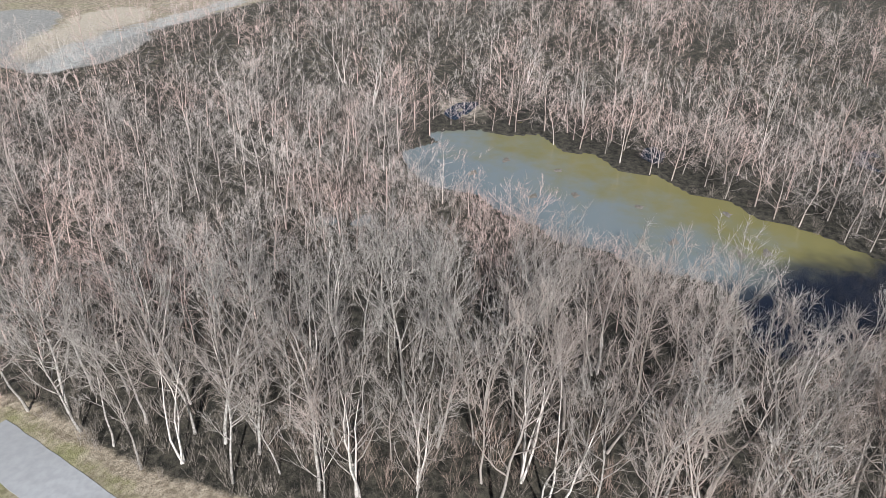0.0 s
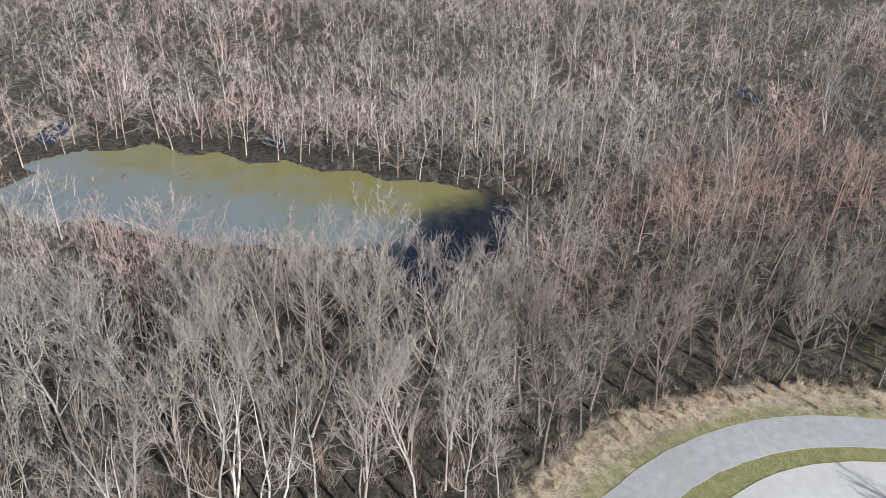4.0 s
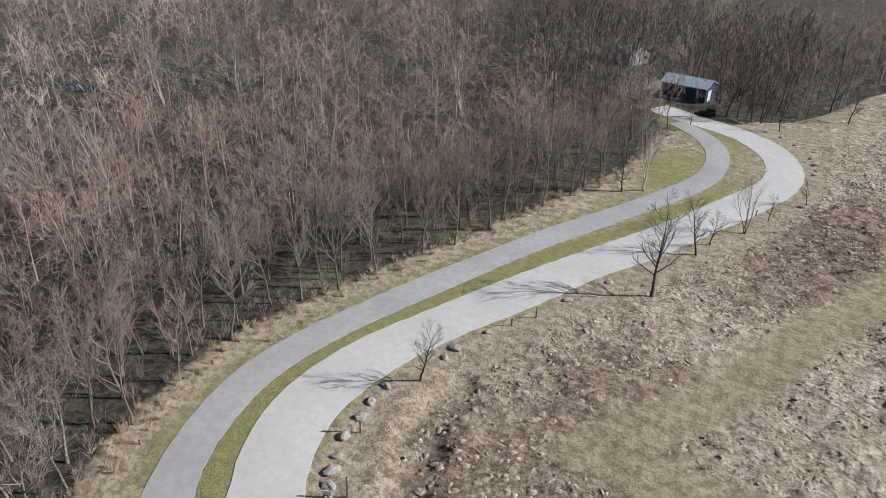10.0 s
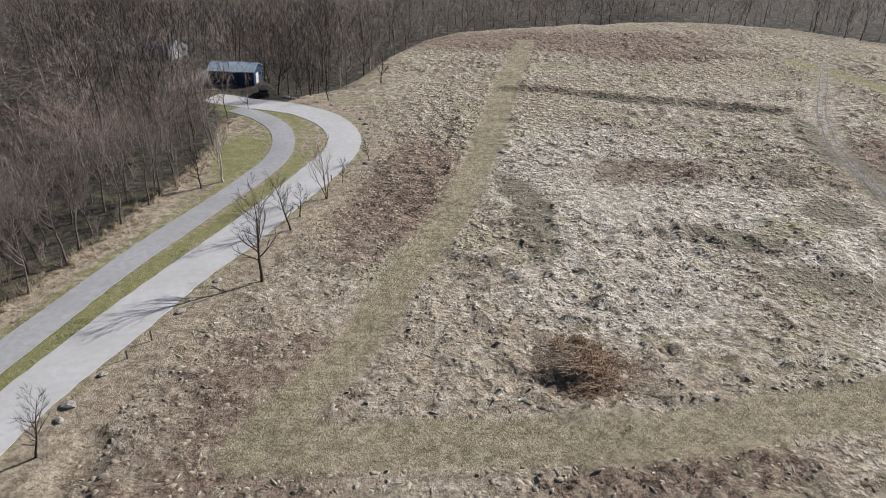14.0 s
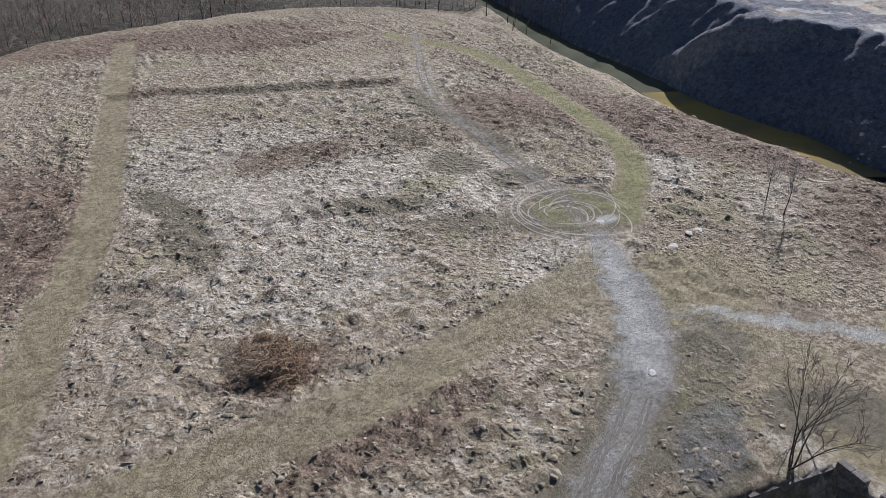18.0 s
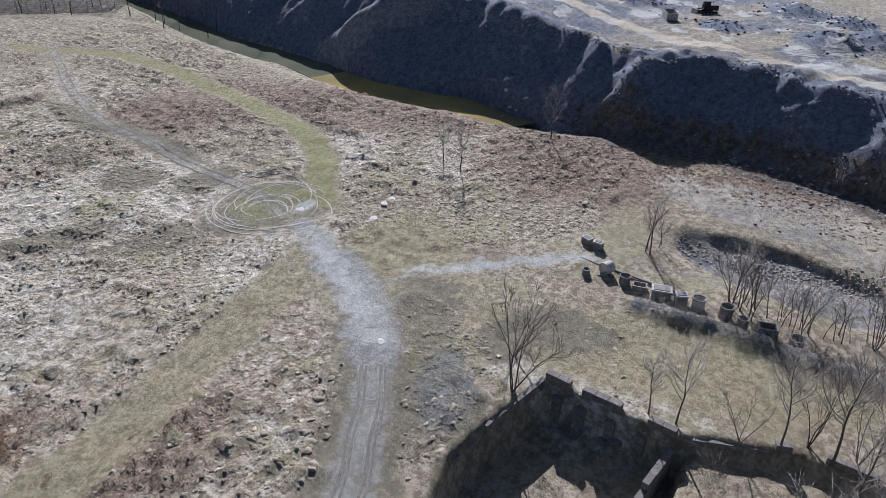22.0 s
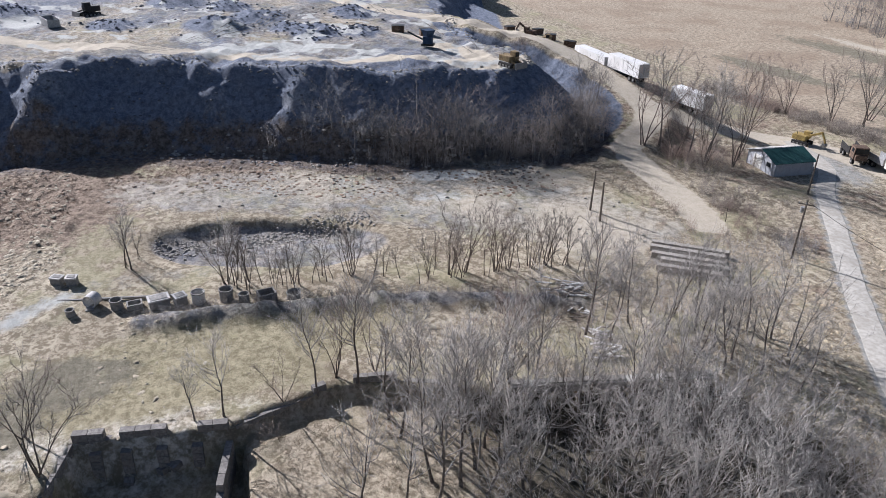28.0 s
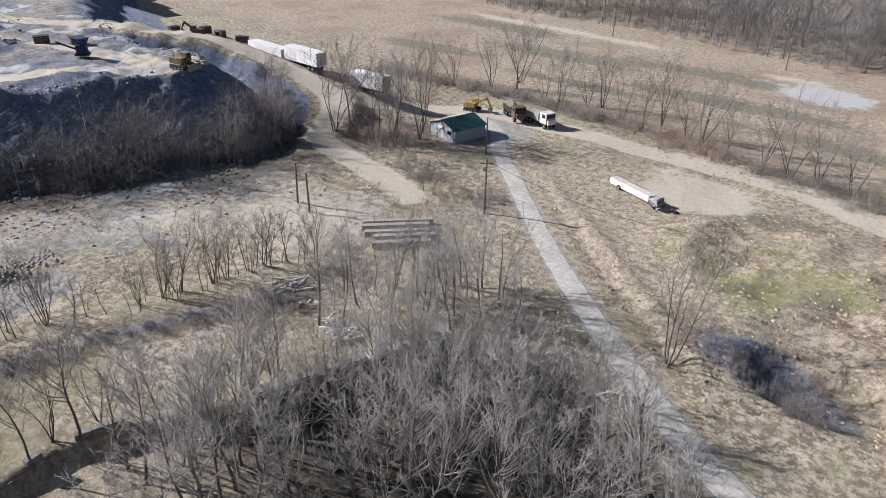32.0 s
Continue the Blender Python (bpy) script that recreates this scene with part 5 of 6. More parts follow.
clump = [(rng.gauss(20.6, 2.3), rng.gauss(52.0, 2.8)) for _ in range(520)]
scatter("tall_grass_clump", [swept(20 + s, 1.5, 14) for s in range(8)], clump, "large russet clump of combed tall dead grass", "grass", M_RUSSET, 0.4, 1.2, 0.5, size=lambda x, y: max(0.35, 1.15 - 0.045 * ((x - 20.6) ** 2 + 0.7 * (y - 52) ** 2)), aim=2.85)
verge_line = np.array([p for p in L_ROAD if 24 < p[1] < 112])
vt = np.gradient(verge_line, axis=0)
vt /= np.linalg.norm(vt, axis=1)[:, None]
reeds = [(p[0] + t[1] * o + rng.gauss(0, 1.0), p[1] - t[0] * o + rng.gauss(0, 1.0)) for p, t in zip(verge_line, vt) for o in [rng.uniform(6.8, 9.5) for _ in range(4)]]
scatter("long_grass", [tuft(40 + s, 0.8, 9, 0.7) for s in range(5)], reeds, "straw-coloured long grass along the road verge", "grass", M_STRAW, 0.5, 1.2, 0.3)
south = thinned(rng, (-10, -110, 75, -58), 1.5, lambda x, y: (np.hypot(x, y) > 60) & (off_line(x, y, L_DRIVE, 10)[0] > 3.2) & (waves(x, y, 16, 14) > -0.3) & (y < -62), 4000)
scatter("dead_grass", [tuft(80 + s, 0.45, 6, 1.0) for s in range(5)], south, "tan dead grass beside the gravel drive", "grass", M_STRAW, 0.5, 1.3, 0.4)
sunk = thinned(rng, (30, -22, 52, 14), 0.7, lambda x, y: inside(x, y, BASIN) & (lumps(x, y, 3, 97) > 0.35), 2200)
scatter("weeds", [tuft(130 + s, 0.7, 12, 1.4) for s in range(6)], [p for p in sunk if p[1] < 0.5], "tangled brown weeds on the sunken grass slope", "weeds", M_WEED, 0.5, 1.4, 0.4)
scatter("long_grass", [tuft(140 + s, 0.6, 12, 1.2) for s in range(6)], sunk[::2], "long tan grass on the floor of the old walls", "grass", M_STRAW, 0.5, 1.2, 0.4)
lawn = thinned(rng, (50, -4, 70, 24), 1.0, lambda x, y: (waves(x, y, 14, 15) > 0.1), 900)
scatter("tussocks", TUSSOCKS, lawn, "pale dead grass tussocks above the old wall", "grass", M_TUSSOCK, 0.4, 1.0, 0.4, True)
waste = thinned(rng, (-10, -112, 62, -52), 0.8, lambda x, y: (np.hypot(x, y) > 56) & (off_line(x, y, L_DRIVE, 10)[0] > 2.6) & (np.hypot((x - 41) / 9, (y + 98) / 7) > 1) & (lumps(x, y, 5, 91) > 0.3), 9000)
scatter("tussocks", TUSSOCKS, waste, "tan grass tussocks on the rough ground beside the drive", "grass", M_STRAW, 0.4, 1.0, 0.3, True)
scrub = thinned(rng, (78, -52, 124, 60), 0.8, lambda x, y: (off_line(x, y, L_FOOT, 30)[0] < 14) & ~inside(x, y, BANK) & (lumps(x, y, 4, 92) > 0.42) & (off_line(x, y, L_CREEK, 30)[0] > 6), 9000)
scatter("weeds", TUSSOCKS, scrub, "dark weed clumps and clods below the bank", "weeds", M_WEED, 0.5, 1.4, 0.3, True)
hem_creek = [(p[0] + rng.uniform(-5.5, -3.2), p[1] + rng.gauss(0, 1)) for p in creek_mid for _ in range(9)]
scatter("reeds", [tuft(70 + s, 1.1, 8, 0.5) for s in range(4)], hem_creek, "golden dry reeds along the creek", "reeds", M_STRAW, 0.6, 1.4, 0.3)
hem = [(p[0] - rng.uniform(0.5, 6), p[1] + rng.gauss(0, 1)) for p in spline([(119, 60), (118, 30), (119, 10), (112, -8), (104, -28), (97, -46)], 0.7) for _ in range(4)]
scatter("weeds", [tuft(60 + s, 0.8, 7, 0.8) for s in range(4)], hem, "brown dead weeds at the foot of the bank", "weeds", M_WEED, 0.5, 1.2, 0.3)


# ---- wheel ruts ----
def rut(pts, wide, lift=0.05):
    t = np.gradient(pts, axis=0)
    t /= np.linalg.norm(t, axis=1)[:, None] + 1e-9
    n = np.stack([t[:, 1], -t[:, 0]], -1) * wide / 2
    a, b = pts + n, pts - n
    v = np.vstack([np.c_[a, ground_at(a[:, 0], a[:, 1]) + lift], np.c_[b, ground_at(b[:, 0], b[:, 1]) + lift]])
    k = len(pts)
    f = [(i, i + 1, k + i + 1, k + i) for i in range(k - 1)]
    return v, f


def ruts(name, lines, label, material):
    V, F, n = [], [], 0
    for pts, wide in lines:
        v, f = rut(np.asarray(pts), wide)
        V.append(v)
        F += [tuple(k + n for k in q) for q in f]
        n += len(v)
    return tagged(new(name, mesh_of(name, np.vstack(V), F, material)), label, "tyre tracks", kind="stuff")


rings = []
for k in range(22):
    r0, c0, a0 = 2.2 + 0.37 * k, (69.8 + rng.gauss(0, 1.3), 58.6 + rng.gauss(0, 1.3)), rng.uniform(0, 6.28)
    a = np.linspace(a0, a0 + rng.uniform(0.9, 3.4), 60)
    rings.append((np.stack([c0[0] + r0 * np.cos(a) * 1.05, c0[1] + (r0 + 0.25 * np.sin(3 * a)) * np.sin(a)], -1), rng.uniform(0.10, 0.2)))
ruts("donut_tracks", rings, "pale spun tyre rings scraped into the turf", M_SCRAPE)
pairs = []
QUARRY_RUT = [(141, 25), (143, 12), (147, 2), (158, -11), (175, -25), (192, -40)]
QUARRY_RUT_B = [(128, -54), (150, -54), (168, -49), (194, -48)]
for base, offs in ((TRACK[:4], (-1.2, -0.7, 0.7, 1.15)), (BROWN_TRACK, (-0.8, 0.8)), (QUARRY_RUT, (-3.2, -2.2, -1.2, 0, 1.1, 2.3, 3.3)), (QUARRY_RUT_B, (-1.2, 1.2))):
    l = spline(base, 1.0)
    t = np.gradient(l, axis=0)
    t /= np.linalg.norm(t, axis=1)[:, None]
    for o in offs:
        pairs.append((l + np.stack([t[:, 1], -t[:, 0]], -1) * (o + 0.12 * np.sin(l[:, :1] * 0.8)), 0.22))
ruts("wheel_ruts", pairs, "muddy wheel ruts along the tracks", M_RUT)


# ---- small builders ----
def box(bm, size, at=(0, 0, 0), turn=(0, 0, 0), bevel=0.0):
    made = bmesh.ops.create_cube(bm, size=1.0, matrix=pose(*at, *turn) @ Matrix.Diagonal((*size, 1)))["verts"]
    if bevel:
        bmesh.ops.bevel(bm, geom=list({e for v in made for e in v.link_edges}), offset=bevel, segments=2, affect="EDGES", profile=0.7)
    return bm


def rod(bm, r1, r2, depth, at=(0, 0, 0), turn=(0, 0, 0), sides=14):
    bmesh.ops.create_cone(bm, cap_ends=True, segments=sides, radius1=r1, radius2=r2, depth=depth, matrix=pose(*at, *turn))
    return bm


def block(size, at=(0, 0, 0), turn=(0, 0, 0), bevel=0.0):
    return box(bmesh.new(), size, at, turn, bevel)


def drum(r1, r2, depth, at=(0, 0, 0), turn=(0, 0, 0), sides=14):
    return rod(bmesh.new(), r1, r2, depth, at, turn, sides)


def thing(name, x, y, turn=0.0, label="", category="", group="", z=None, tilt=0.0):
    ob = new(name)
    ob.empty_display_size = 0.3
    ob.matrix_basis = pose(x, y, ground_z(x, y) if z is None else z, tilt, 0, turn)
    return tagged(ob, label, category, group)


def wheel(parent, r, w, at, turn=0.0):
    tyre = part("tyre", drum(r, r, w, at, (90, 0, turn), 18), M_RUBBER, parent)
    part("rim", drum(r * 0.55, r * 0.55, w + 0.03, at, (90, 0, turn), 12), M_STEEL, tyre)


def rock_mesh(seed, flat=0.6, sub=2):
    r = random.Random(seed)
    bm = bmesh.new()
    bmesh.ops.create_icosphere(bm, subdivisions=sub, radius=1.0)
    off = Vector((r.uniform(0, 50), r.uniform(0, 50), 0))
    for v in bm.verts:
        k = 1 + 0.45 * noise.noise(v.co * 1.1 + off) + 0.15 * noise.noise(v.co * 3.1 + off)
        v.co = Vector((v.co.x * k * 1.2, v.co.y * k, v.co.z * k * flat + flat * 0.35))
    me = bpy.data.meshes.new("boulder")
    bm.to_mesh(me)
    bm.free()
    me.materials.append(M_STONE)
    return me


# ---- roadside: boulders and posts ----
ROCKS = [rock_mesh(s) for s in range(6)]
BOULDERS = [(1.1, 129.3), (1.8, 126.2), (2.3, 123.5), (2.1, 121.4), (-24.2, 55.2), (-25.9, 51.1), (-28.6, 42.6), (-28.6, 40.2), (-28.2, 38), (-19.2, 65.3), (-4.6, 138.6), (-2, 135.6), (-12.3, 143.4), (-13.9, 144), (1.6, 106.5), (-28, 35.4), (-27.2, 33.3), (-26.6, 31.8), (-25.9, 30.4), (-25.2, 29.3), (-26, 49.2), (-16.4, 71.5), (1.2, 133), (-7.5, 140.5)]
for n, (x, y) in enumerate(BOULDERS):
    ob = new("boulder", ROCKS[n % 6])
    s = rng.uniform(0.3, 0.55)
    ob.matrix_basis = pose(x, y, ground_z(x, y) - 0.05, 0, 0, rng.uniform(0, 360)) @ Matrix.Diagonal((s * rng.uniform(0.9, 1.4), s, s * rng.uniform(0.8, 1.2), 1))
    tagged(ob, "pale limestone boulder on the road verge", "boulder", "boulders along the road")


def marker_post(x, y, h, board):
    ob = thing("marker_post", x, y, rng.uniform(-20, 20) + 30, "wooden post with a small board on the verge" if board else "short wooden post on the verge", "post", "posts along the road")
    part("post", block((0.12, 0.12, h), (0, 0, h / 2 - 0.1), bevel=0.015), M_OLDWOOD, ob)
    if board:
        part("board", block((0.6, 0.05, 0.42), (0, -0.09, h - 0.3), bevel=0.01), M_SIGN, ob, "pale blank sign board")


for x, y, h, b in ((-27.2, 36.5, 2.0, True), (-24.6, 28.7, 2.0, True), (-24, 30.2, 2.2, False), (-21, 60.3, 1.2, False), (-44.6, 37, 0.6, False), (-42, 26.3, 0.6, False), (-4, 100, 1.0, False), (-22.6, 57.5, 1.1, False)):
    marker_post(x, y, h, b)


# ---- buildings ----
def shed(name, x, y, turn, w, d, eave, ridge, wall_m, roof_m, label, end_m=None, gable_door=True, other_m=None):
    """A gabled shed: ridge along local y, the gable end with a door faces local -y."""
    ob = thing(name, x, y, turn, label, "building")
    t = 0.15
    for sx in (-1, 1):
        part("wall", block((t, d - 2 * t, eave + 0.3), (sx * (w / 2 - t / 2), 0, eave / 2 - 0.15)), wall_m, ob)
    for sy, nm in ((-1, "front_wall"), (1, "back_wall")):
        g = bmesh.new()
        pts = [(-w / 2, -0.3), (w / 2, -0.3), (w / 2, eave), (0, ridge), (-w / 2, eave)]
        a = [g.verts.new((px, sy * d / 2 - t / 2, pz)) for px, pz in pts]
        b = [g.verts.new((px, sy * d / 2 + t / 2, pz)) for px, pz in pts]
        g.faces.new(a)
        g.faces.new(b[::-1])
        for k in range(5):
            g.faces.new((a[k], b[k], b[(k + 1) % 5], a[(k + 1) % 5]))
        part(nm, g, end_m or wall_m, ob)
    ln, ang = math.hypot(w / 2, ridge - eave) + 0.4, math.degrees(math.atan2(ridge - eave, w / 2))
    for sx in (-1, 1):
        r = bmesh.new()
        box(r, (ln, d + 0.8, 0.08))
        tilt = pose(sx * (w / 4 + 0.1), 0, (eave + ridge) / 2 + 0.06, 0, sx * ang, 0)
        bmesh.ops.transform(r, matrix=tilt, verts=r.verts)
        m = other_m if other_m and sx > 0 else roof_m
        roof = part("roof", r, m, ob, "ribbed sheet-metal roof slope")
        for k in range(int(d / 0.9)):
            part("seam", block((ln, 0.06, 0.05), (0, -d / 2 + 0.4 + k * 0.9, 0.06)), m, roof, at=tilt)
    if gable_door:
        door = part("door", block((w * 0.3, 0.07, 2.3), (-w * 0.12, -d / 2 - 0.1, 1.15), bevel=0.02), M_SIGN, ob, "pale sliding door")
        part("handle", block((0.06, 0.06, 0.3), (w * 0.0, -d / 2 - 0.16, 1.1)), M_STEEL, door)
        win = part("window", block((1.1, 0.06, 0.8), (w * 0.27, -d / 2 - 0.1, 1.6)), M_STEEL, ob)
        part("pane", block((0.94, 0.02, 0.64), (w * 0.27, -d / 2 - 0.14, 1.6)), M_GLASS, win)
    return ob


# The whole roof is teal; its sunward slope is coloured as white glare.
shed("metal_shed", 84.9, -90.8, 174, 7.2, 7.0, 2.3, 3.5, M_PALEWALL, M_GLAREROOF, "metal shed with a teal roof, one slope white with painted glare", other_m=M_TEAL)
shed("barn", -25.5, 157, 80, 6.0, 9.6, 3.0, 4.2, M_NAVY, M_BLUEROOF, "dark blue shed with a pale blue roof in trees", gable_door=True)
shed("cottage", -46, 182, 60, 6.5, 9, 2.8, 4.6, M_PALEWALL, M_GREYROOF, "pale small house behind bare trees")


# ---- vehicles ----
def trailer(x, y, turn, length, label, tilt=0.0):
    ob = thing("semi_trailer", x, y, turn, label, "trailer", "parked trailers")
    part("body", block((length, 2.55, 2.75), (0, 0, 2.55), bevel=0.06), M_WHITE, ob, "white ribbed box body")
    for k in range(int(length / 1.6)):
        for s in (-1, 1):
            part("side_rib", block((0.07, 0.03, 2.6), (-length / 2 + 0.6 + k * 1.6, s * 1.29, 2.55)), M_WHITE, ob)
    part("chassis", block((length - 0.6, 1.0, 0.25), (0, 0, 1.03)), M_BLACK, ob)
    for s in (-1, 1):
        part("rear_door", block((0.05, 1.2, 2.5), (-length / 2 - 0.03, s * 0.62, 2.55)), M_GREYMETAL, ob)
        part("landing_leg", block((0.14, 0.14, 1.1), (length / 2 - 3, s * 0.7, 0.5)), M_BLACK, ob)
        for dx in (0.0, 1.25):
            wheel(ob, 0.5, 0.5, (-length / 2 + 1.6 + dx, s * 0.98, 0.5))
    return ob


trailer(136, -84.6, 1, 12.4, "long white box trailer parked on the haul road")
trailer(123.4, -85.1, 2, 10.8, "white box trailer parked end to end with another")
trailer(108.8, -90.3, 10, 8.2, "short white box trailer parked on gravel")


def tractor_unit(x, y, turn, paint, label, bed=None, name="truck"):
    ob = thing(name, x, y, turn, label, "truck", "parked trucks")
    part("chassis", block((6.6, 0.9, 0.28), (-0.6, 0, 0.8), bevel=0.02), M_BLACK, ob)
    cab = part("cab", block((2.0, 2.3, 2.1), (1.7, 0, 1.95), bevel=0.14), paint, ob)
    part("windscreen", block((0.05, 2.0, 0.8), (2.71, 0, 2.4)), M_GLASS, cab)
    for s in (-1, 1):
        part("side_window", block((0.9, 0.04, 0.65), (1.9, s * 1.16, 2.4)), M_GLASS, cab)
        part("headlight", drum(0.12, 0.12, 0.06, (3.15, s * 0.75, 1.2), (0, 90, 0)), M_SIGN, ob)
        for dx in (2.2, -2.1, -3.2):
            wheel(ob, 0.5, 0.42, (dx, s * 0.95, 0.5))
    part("hood", block((0.9, 1.9, 0.95), (2.75, 0, 1.35), bevel=0.1), paint, ob)
    if bed:
        b = bmesh.new()
        box(b, (4.2, 2.3, 0.1), (-1.8, 0, 1.1))
        for s in (-1, 1):
            box(b, (4.2, 0.08, 1.1), (-1.8, s * 1.12, 1.65))
        box(b, (0.08, 2.3, 1.4), (0.28, 0, 1.8))
        part("bed", b, bed, ob, "open steel dump bed")
    return ob


tractor_unit(130.6, -86.8, 2, M_GREYMETAL, "grey tractor unit between white trailers")
tractor_unit(78.3, -107.4, 165, M_DIRTYWHITE, "white dump truck parked on the gravel yard", M_GREYMETAL)
tractor_unit(84.0, -106.3, 150, M_RUST, "old rusty truck with a dark load bed", M_BLACK)


def digger(x, y, turn, paint, label, arm=True, s=1.0, name="excavator"):
    ob = thing(name, x, y, turn, label, "digger", "earth-moving machines")
    for k in (-1, 1):
        tr = part("track", block((3.6 * s, 0.55 * s, 0.85 * s), (0, k * 1.15 * s, 0.42 * s), bevel=0.25 * s), M_BLACK, ob)
        for j in range(4):
            part("roller", drum(0.25 * s, 0.25 * s, 0.6 * s, ((-1.2 + 0.8 * j) * s, k * 1.15 * s, 0.3 * s), (90, 0, 0), 10), M_STEEL, tr)
    part("body", block((2.9 * s, 2.3 * s, 1.1 * s), (-0.5 * s, 0, 1.5 * s), bevel=0.12 * s), paint, ob)
    cab = part("cab", block((1.4 * s, 1.1 * s, 1.5 * s), (0.6 * s, 0.5 * s, 2.1 * s), bevel=0.08 * s), paint, ob)
    part("cab_window", block((0.04, 0.9 * s, 0.8 * s), (1.31 * s, 0.5 * s, 2.35 * s)), M_GLASS, cab)
    part("exhaust", drum(0.06 * s, 0.06 * s, 0.7 * s, (-1.2 * s, -0.6 * s, 2.3 * s)), M_BLACK, ob)
    if arm:
        part("boom", block((3.6 * s, 0.4 * s, 0.5 * s), (2.3 * s, -0.3 * s, 2.7 * s), (0, -28, 0), 0.06), paint, ob)
        part("stick", block((2.4 * s, 0.3 * s, 0.36 * s), (4.3 * s, -0.3 * s, 2.5 * s), (0, 62, 0), 0.05), paint, ob)
        part("bucket", block((0.9 * s, 1.0 * s, 0.8 * s), (4.7 * s, -0.3 * s, 1.0 * s), (0, 20, 0), 0.12), M_STEEL, ob)
    else:
        for k in (-1, 1):
            part("lift_arm", block((2.2 * s, 0.2 * s, 0.3 * s), (1.8 * s, k * 0.8 * s, 1.0 * s), (0, 14, 0), 0.04), paint, ob)
        part("blade", block((0.25 * s, 3.0 * s, 1.1 * s), (2.9 * s, 0, 0.6 * s), (0, -8, 0), 0.06), M_STEEL, ob)
    return ob


digger(116.5, -55.2, 200, M_RUSTYELLOW, "weathered yellow bulldozer on the rim of the bank", False, 0.95, "bulldozer")
digger(187.6, 19.4, 120, M_BLACK, "dark bulldozer on the quarry floor", False, 1.1, "bulldozer")
digger(93.5, -104.2, 200, M_YELLOW, "yellow excavator with folded arm beside the yard", True, 0.85)
digger(171, -86, 30, M_RUST, "rusty excavator among old machines", True, 0.9)
digger(162, -86.5, 140, M_RUSTYELLOW, "rusty loader among old machines", False, 0.9, "bulldozer")


def car(x, y, turn, paint, label):
    ob = thing("car", x, y, turn, label, "car")
    part("body", block((4.3, 1.75, 0.62), (0, 0, 0.62), bevel=0.16), paint, ob)
    cab = part("cabin", block((2.3, 1.55, 0.58), (-0.2, 0, 1.15), bevel=0.2), paint, ob)
    for s in (-1, 1):
        part("side_window", block((1.8, 0.03, 0.34), (-0.2, s * 0.77, 1.18)), M_GLASS, cab)
        part("headlight", block((0.06, 0.3, 0.14), (2.14, s * 0.6, 0.7)), M_SIGN, ob)
        for dx in (-1.35, 1.35):
            wheel(ob, 0.33, 0.22, (dx, s * 0.8, 0.33))
    part("windscreen", block((0.03, 1.3, 0.4), (0.96, 0, 1.15)), M_GLASS, cab)


car(-18.6, 146.2, 100, M_BLACK, "black car parked beside the blue shed")

tub = thing("steel_tub", 173.6, 25.9, 20, "long grey steel skip on the quarry floor", "skip")
shell = block((6, 2.4, 1.6), (0, 0, 0.8), bevel=0.05)
bmesh.ops.delete(shell, geom=[f for f in shell.faces if f.normal.z > 0.9 and f.calc_area() > 5], context="FACES_ONLY")
part("shell", shell, M_GREYMETAL, tub)
part("skid", block((5.4, 0.3, 0.2), (0, 0.8, 0.02)), M_BLACK, tub)
part("skid", block((5.4, 0.3, 0.2), (0, -0.8, 0.02)), M_BLACK, tub)
plant_ob = thing("screening_plant", 134.5, -45.6, 60, "blue steel screening plant on the quarry floor", "machine")
part("frame", block((2.4, 1.8, 0.4), (0, 0, 0.5)), M_BLACK, plant_ob)
part("hopper", drum(0.8, 1.5, 1.4, (0, 0, 2.6), sides=4), M_NAVY, plant_ob)
part("housing", block((1.8, 1.6, 1.5), (0, 0, 1.3), bevel=0.08), M_NAVY, plant_ob)
part("conveyor", block((4.0, 0.6, 0.2), (2.2, 0, 1.9), (0, -24, 0)), M_BLACK, plant_ob)
for n, (x, y) in enumerate(((174, -90), (166.5, -90), (158, -91), (179, -84), (150, -44), (146, -49))):
    ob = thing("scrap_bin", x, y, rng.uniform(0, 180), "rusty scrap bin among old machines", "bin", "scrap bins")
    part("shell", block((2.6, 1.8, 1.4), (0, 0, 0.7), bevel=0.06), M_RUST, ob)
    part("rim", block((2.75, 1.95, 0.12), (0, 0, 1.42)), M_BLACK, ob)


# ---- concrete rings and boxes beside the branch track ----
def hollow(outer_b, outer_t, wall, h, sides=28):
    bm = bmesh.new()
    loops = []
    for r, z in ((outer_b, 0), (outer_t, h), (outer_t - wall, h), (outer_b - wall, 0.02)):
        loops.append([bm.verts.new((r * math.cos(6.2832 * k / sides), r * math.sin(6.2832 * k / sides), z)) for k in range(sides)])
    for a, b in ((0, 1), (1, 2), (2, 3), (3, 0)):
        for k in range(sides):
            j = (k + 1) % sides
            bm.faces.new((loops[a][k], loops[a][j], loops[b][j], loops[b][k]))
    return bm


RINGS = [(71.9, 15.2, 0.5, 0.42, 0.6, 0), (72.2, 10.7, 0.66, 0.62, 1.0, 0), (70.4, 2.3, 0.7, 0.7, 1.25, 1), (69.9, -0.6, 0.72, 0.72, 1.3, 0), (68.9, -2.4, 0.62, 0.55, 1.0, 0), (68.3, -7.7, 0.75, 0.75, 0.8, 0)]
for x, y, r0, r1, h, white in RINGS:
    ob = thing("concrete_ring", x, y, rng.uniform(0, 90), "whitewashed open concrete manhole ring" if white else "grey open concrete manhole ring", "concrete ring", "concrete rings in a row", tilt=rng.uniform(-3, 3))
    part("ring", hollow(r0, r1, 0.13, h), M_PALECONCRETE if white else M_CONCRETE, ob)
    part("lip", hollow(r1 + 0.06, r1 + 0.06, 0.1, 0.14), M_CONCRETE, ob, at=pose(0, 0, h - 0.02))


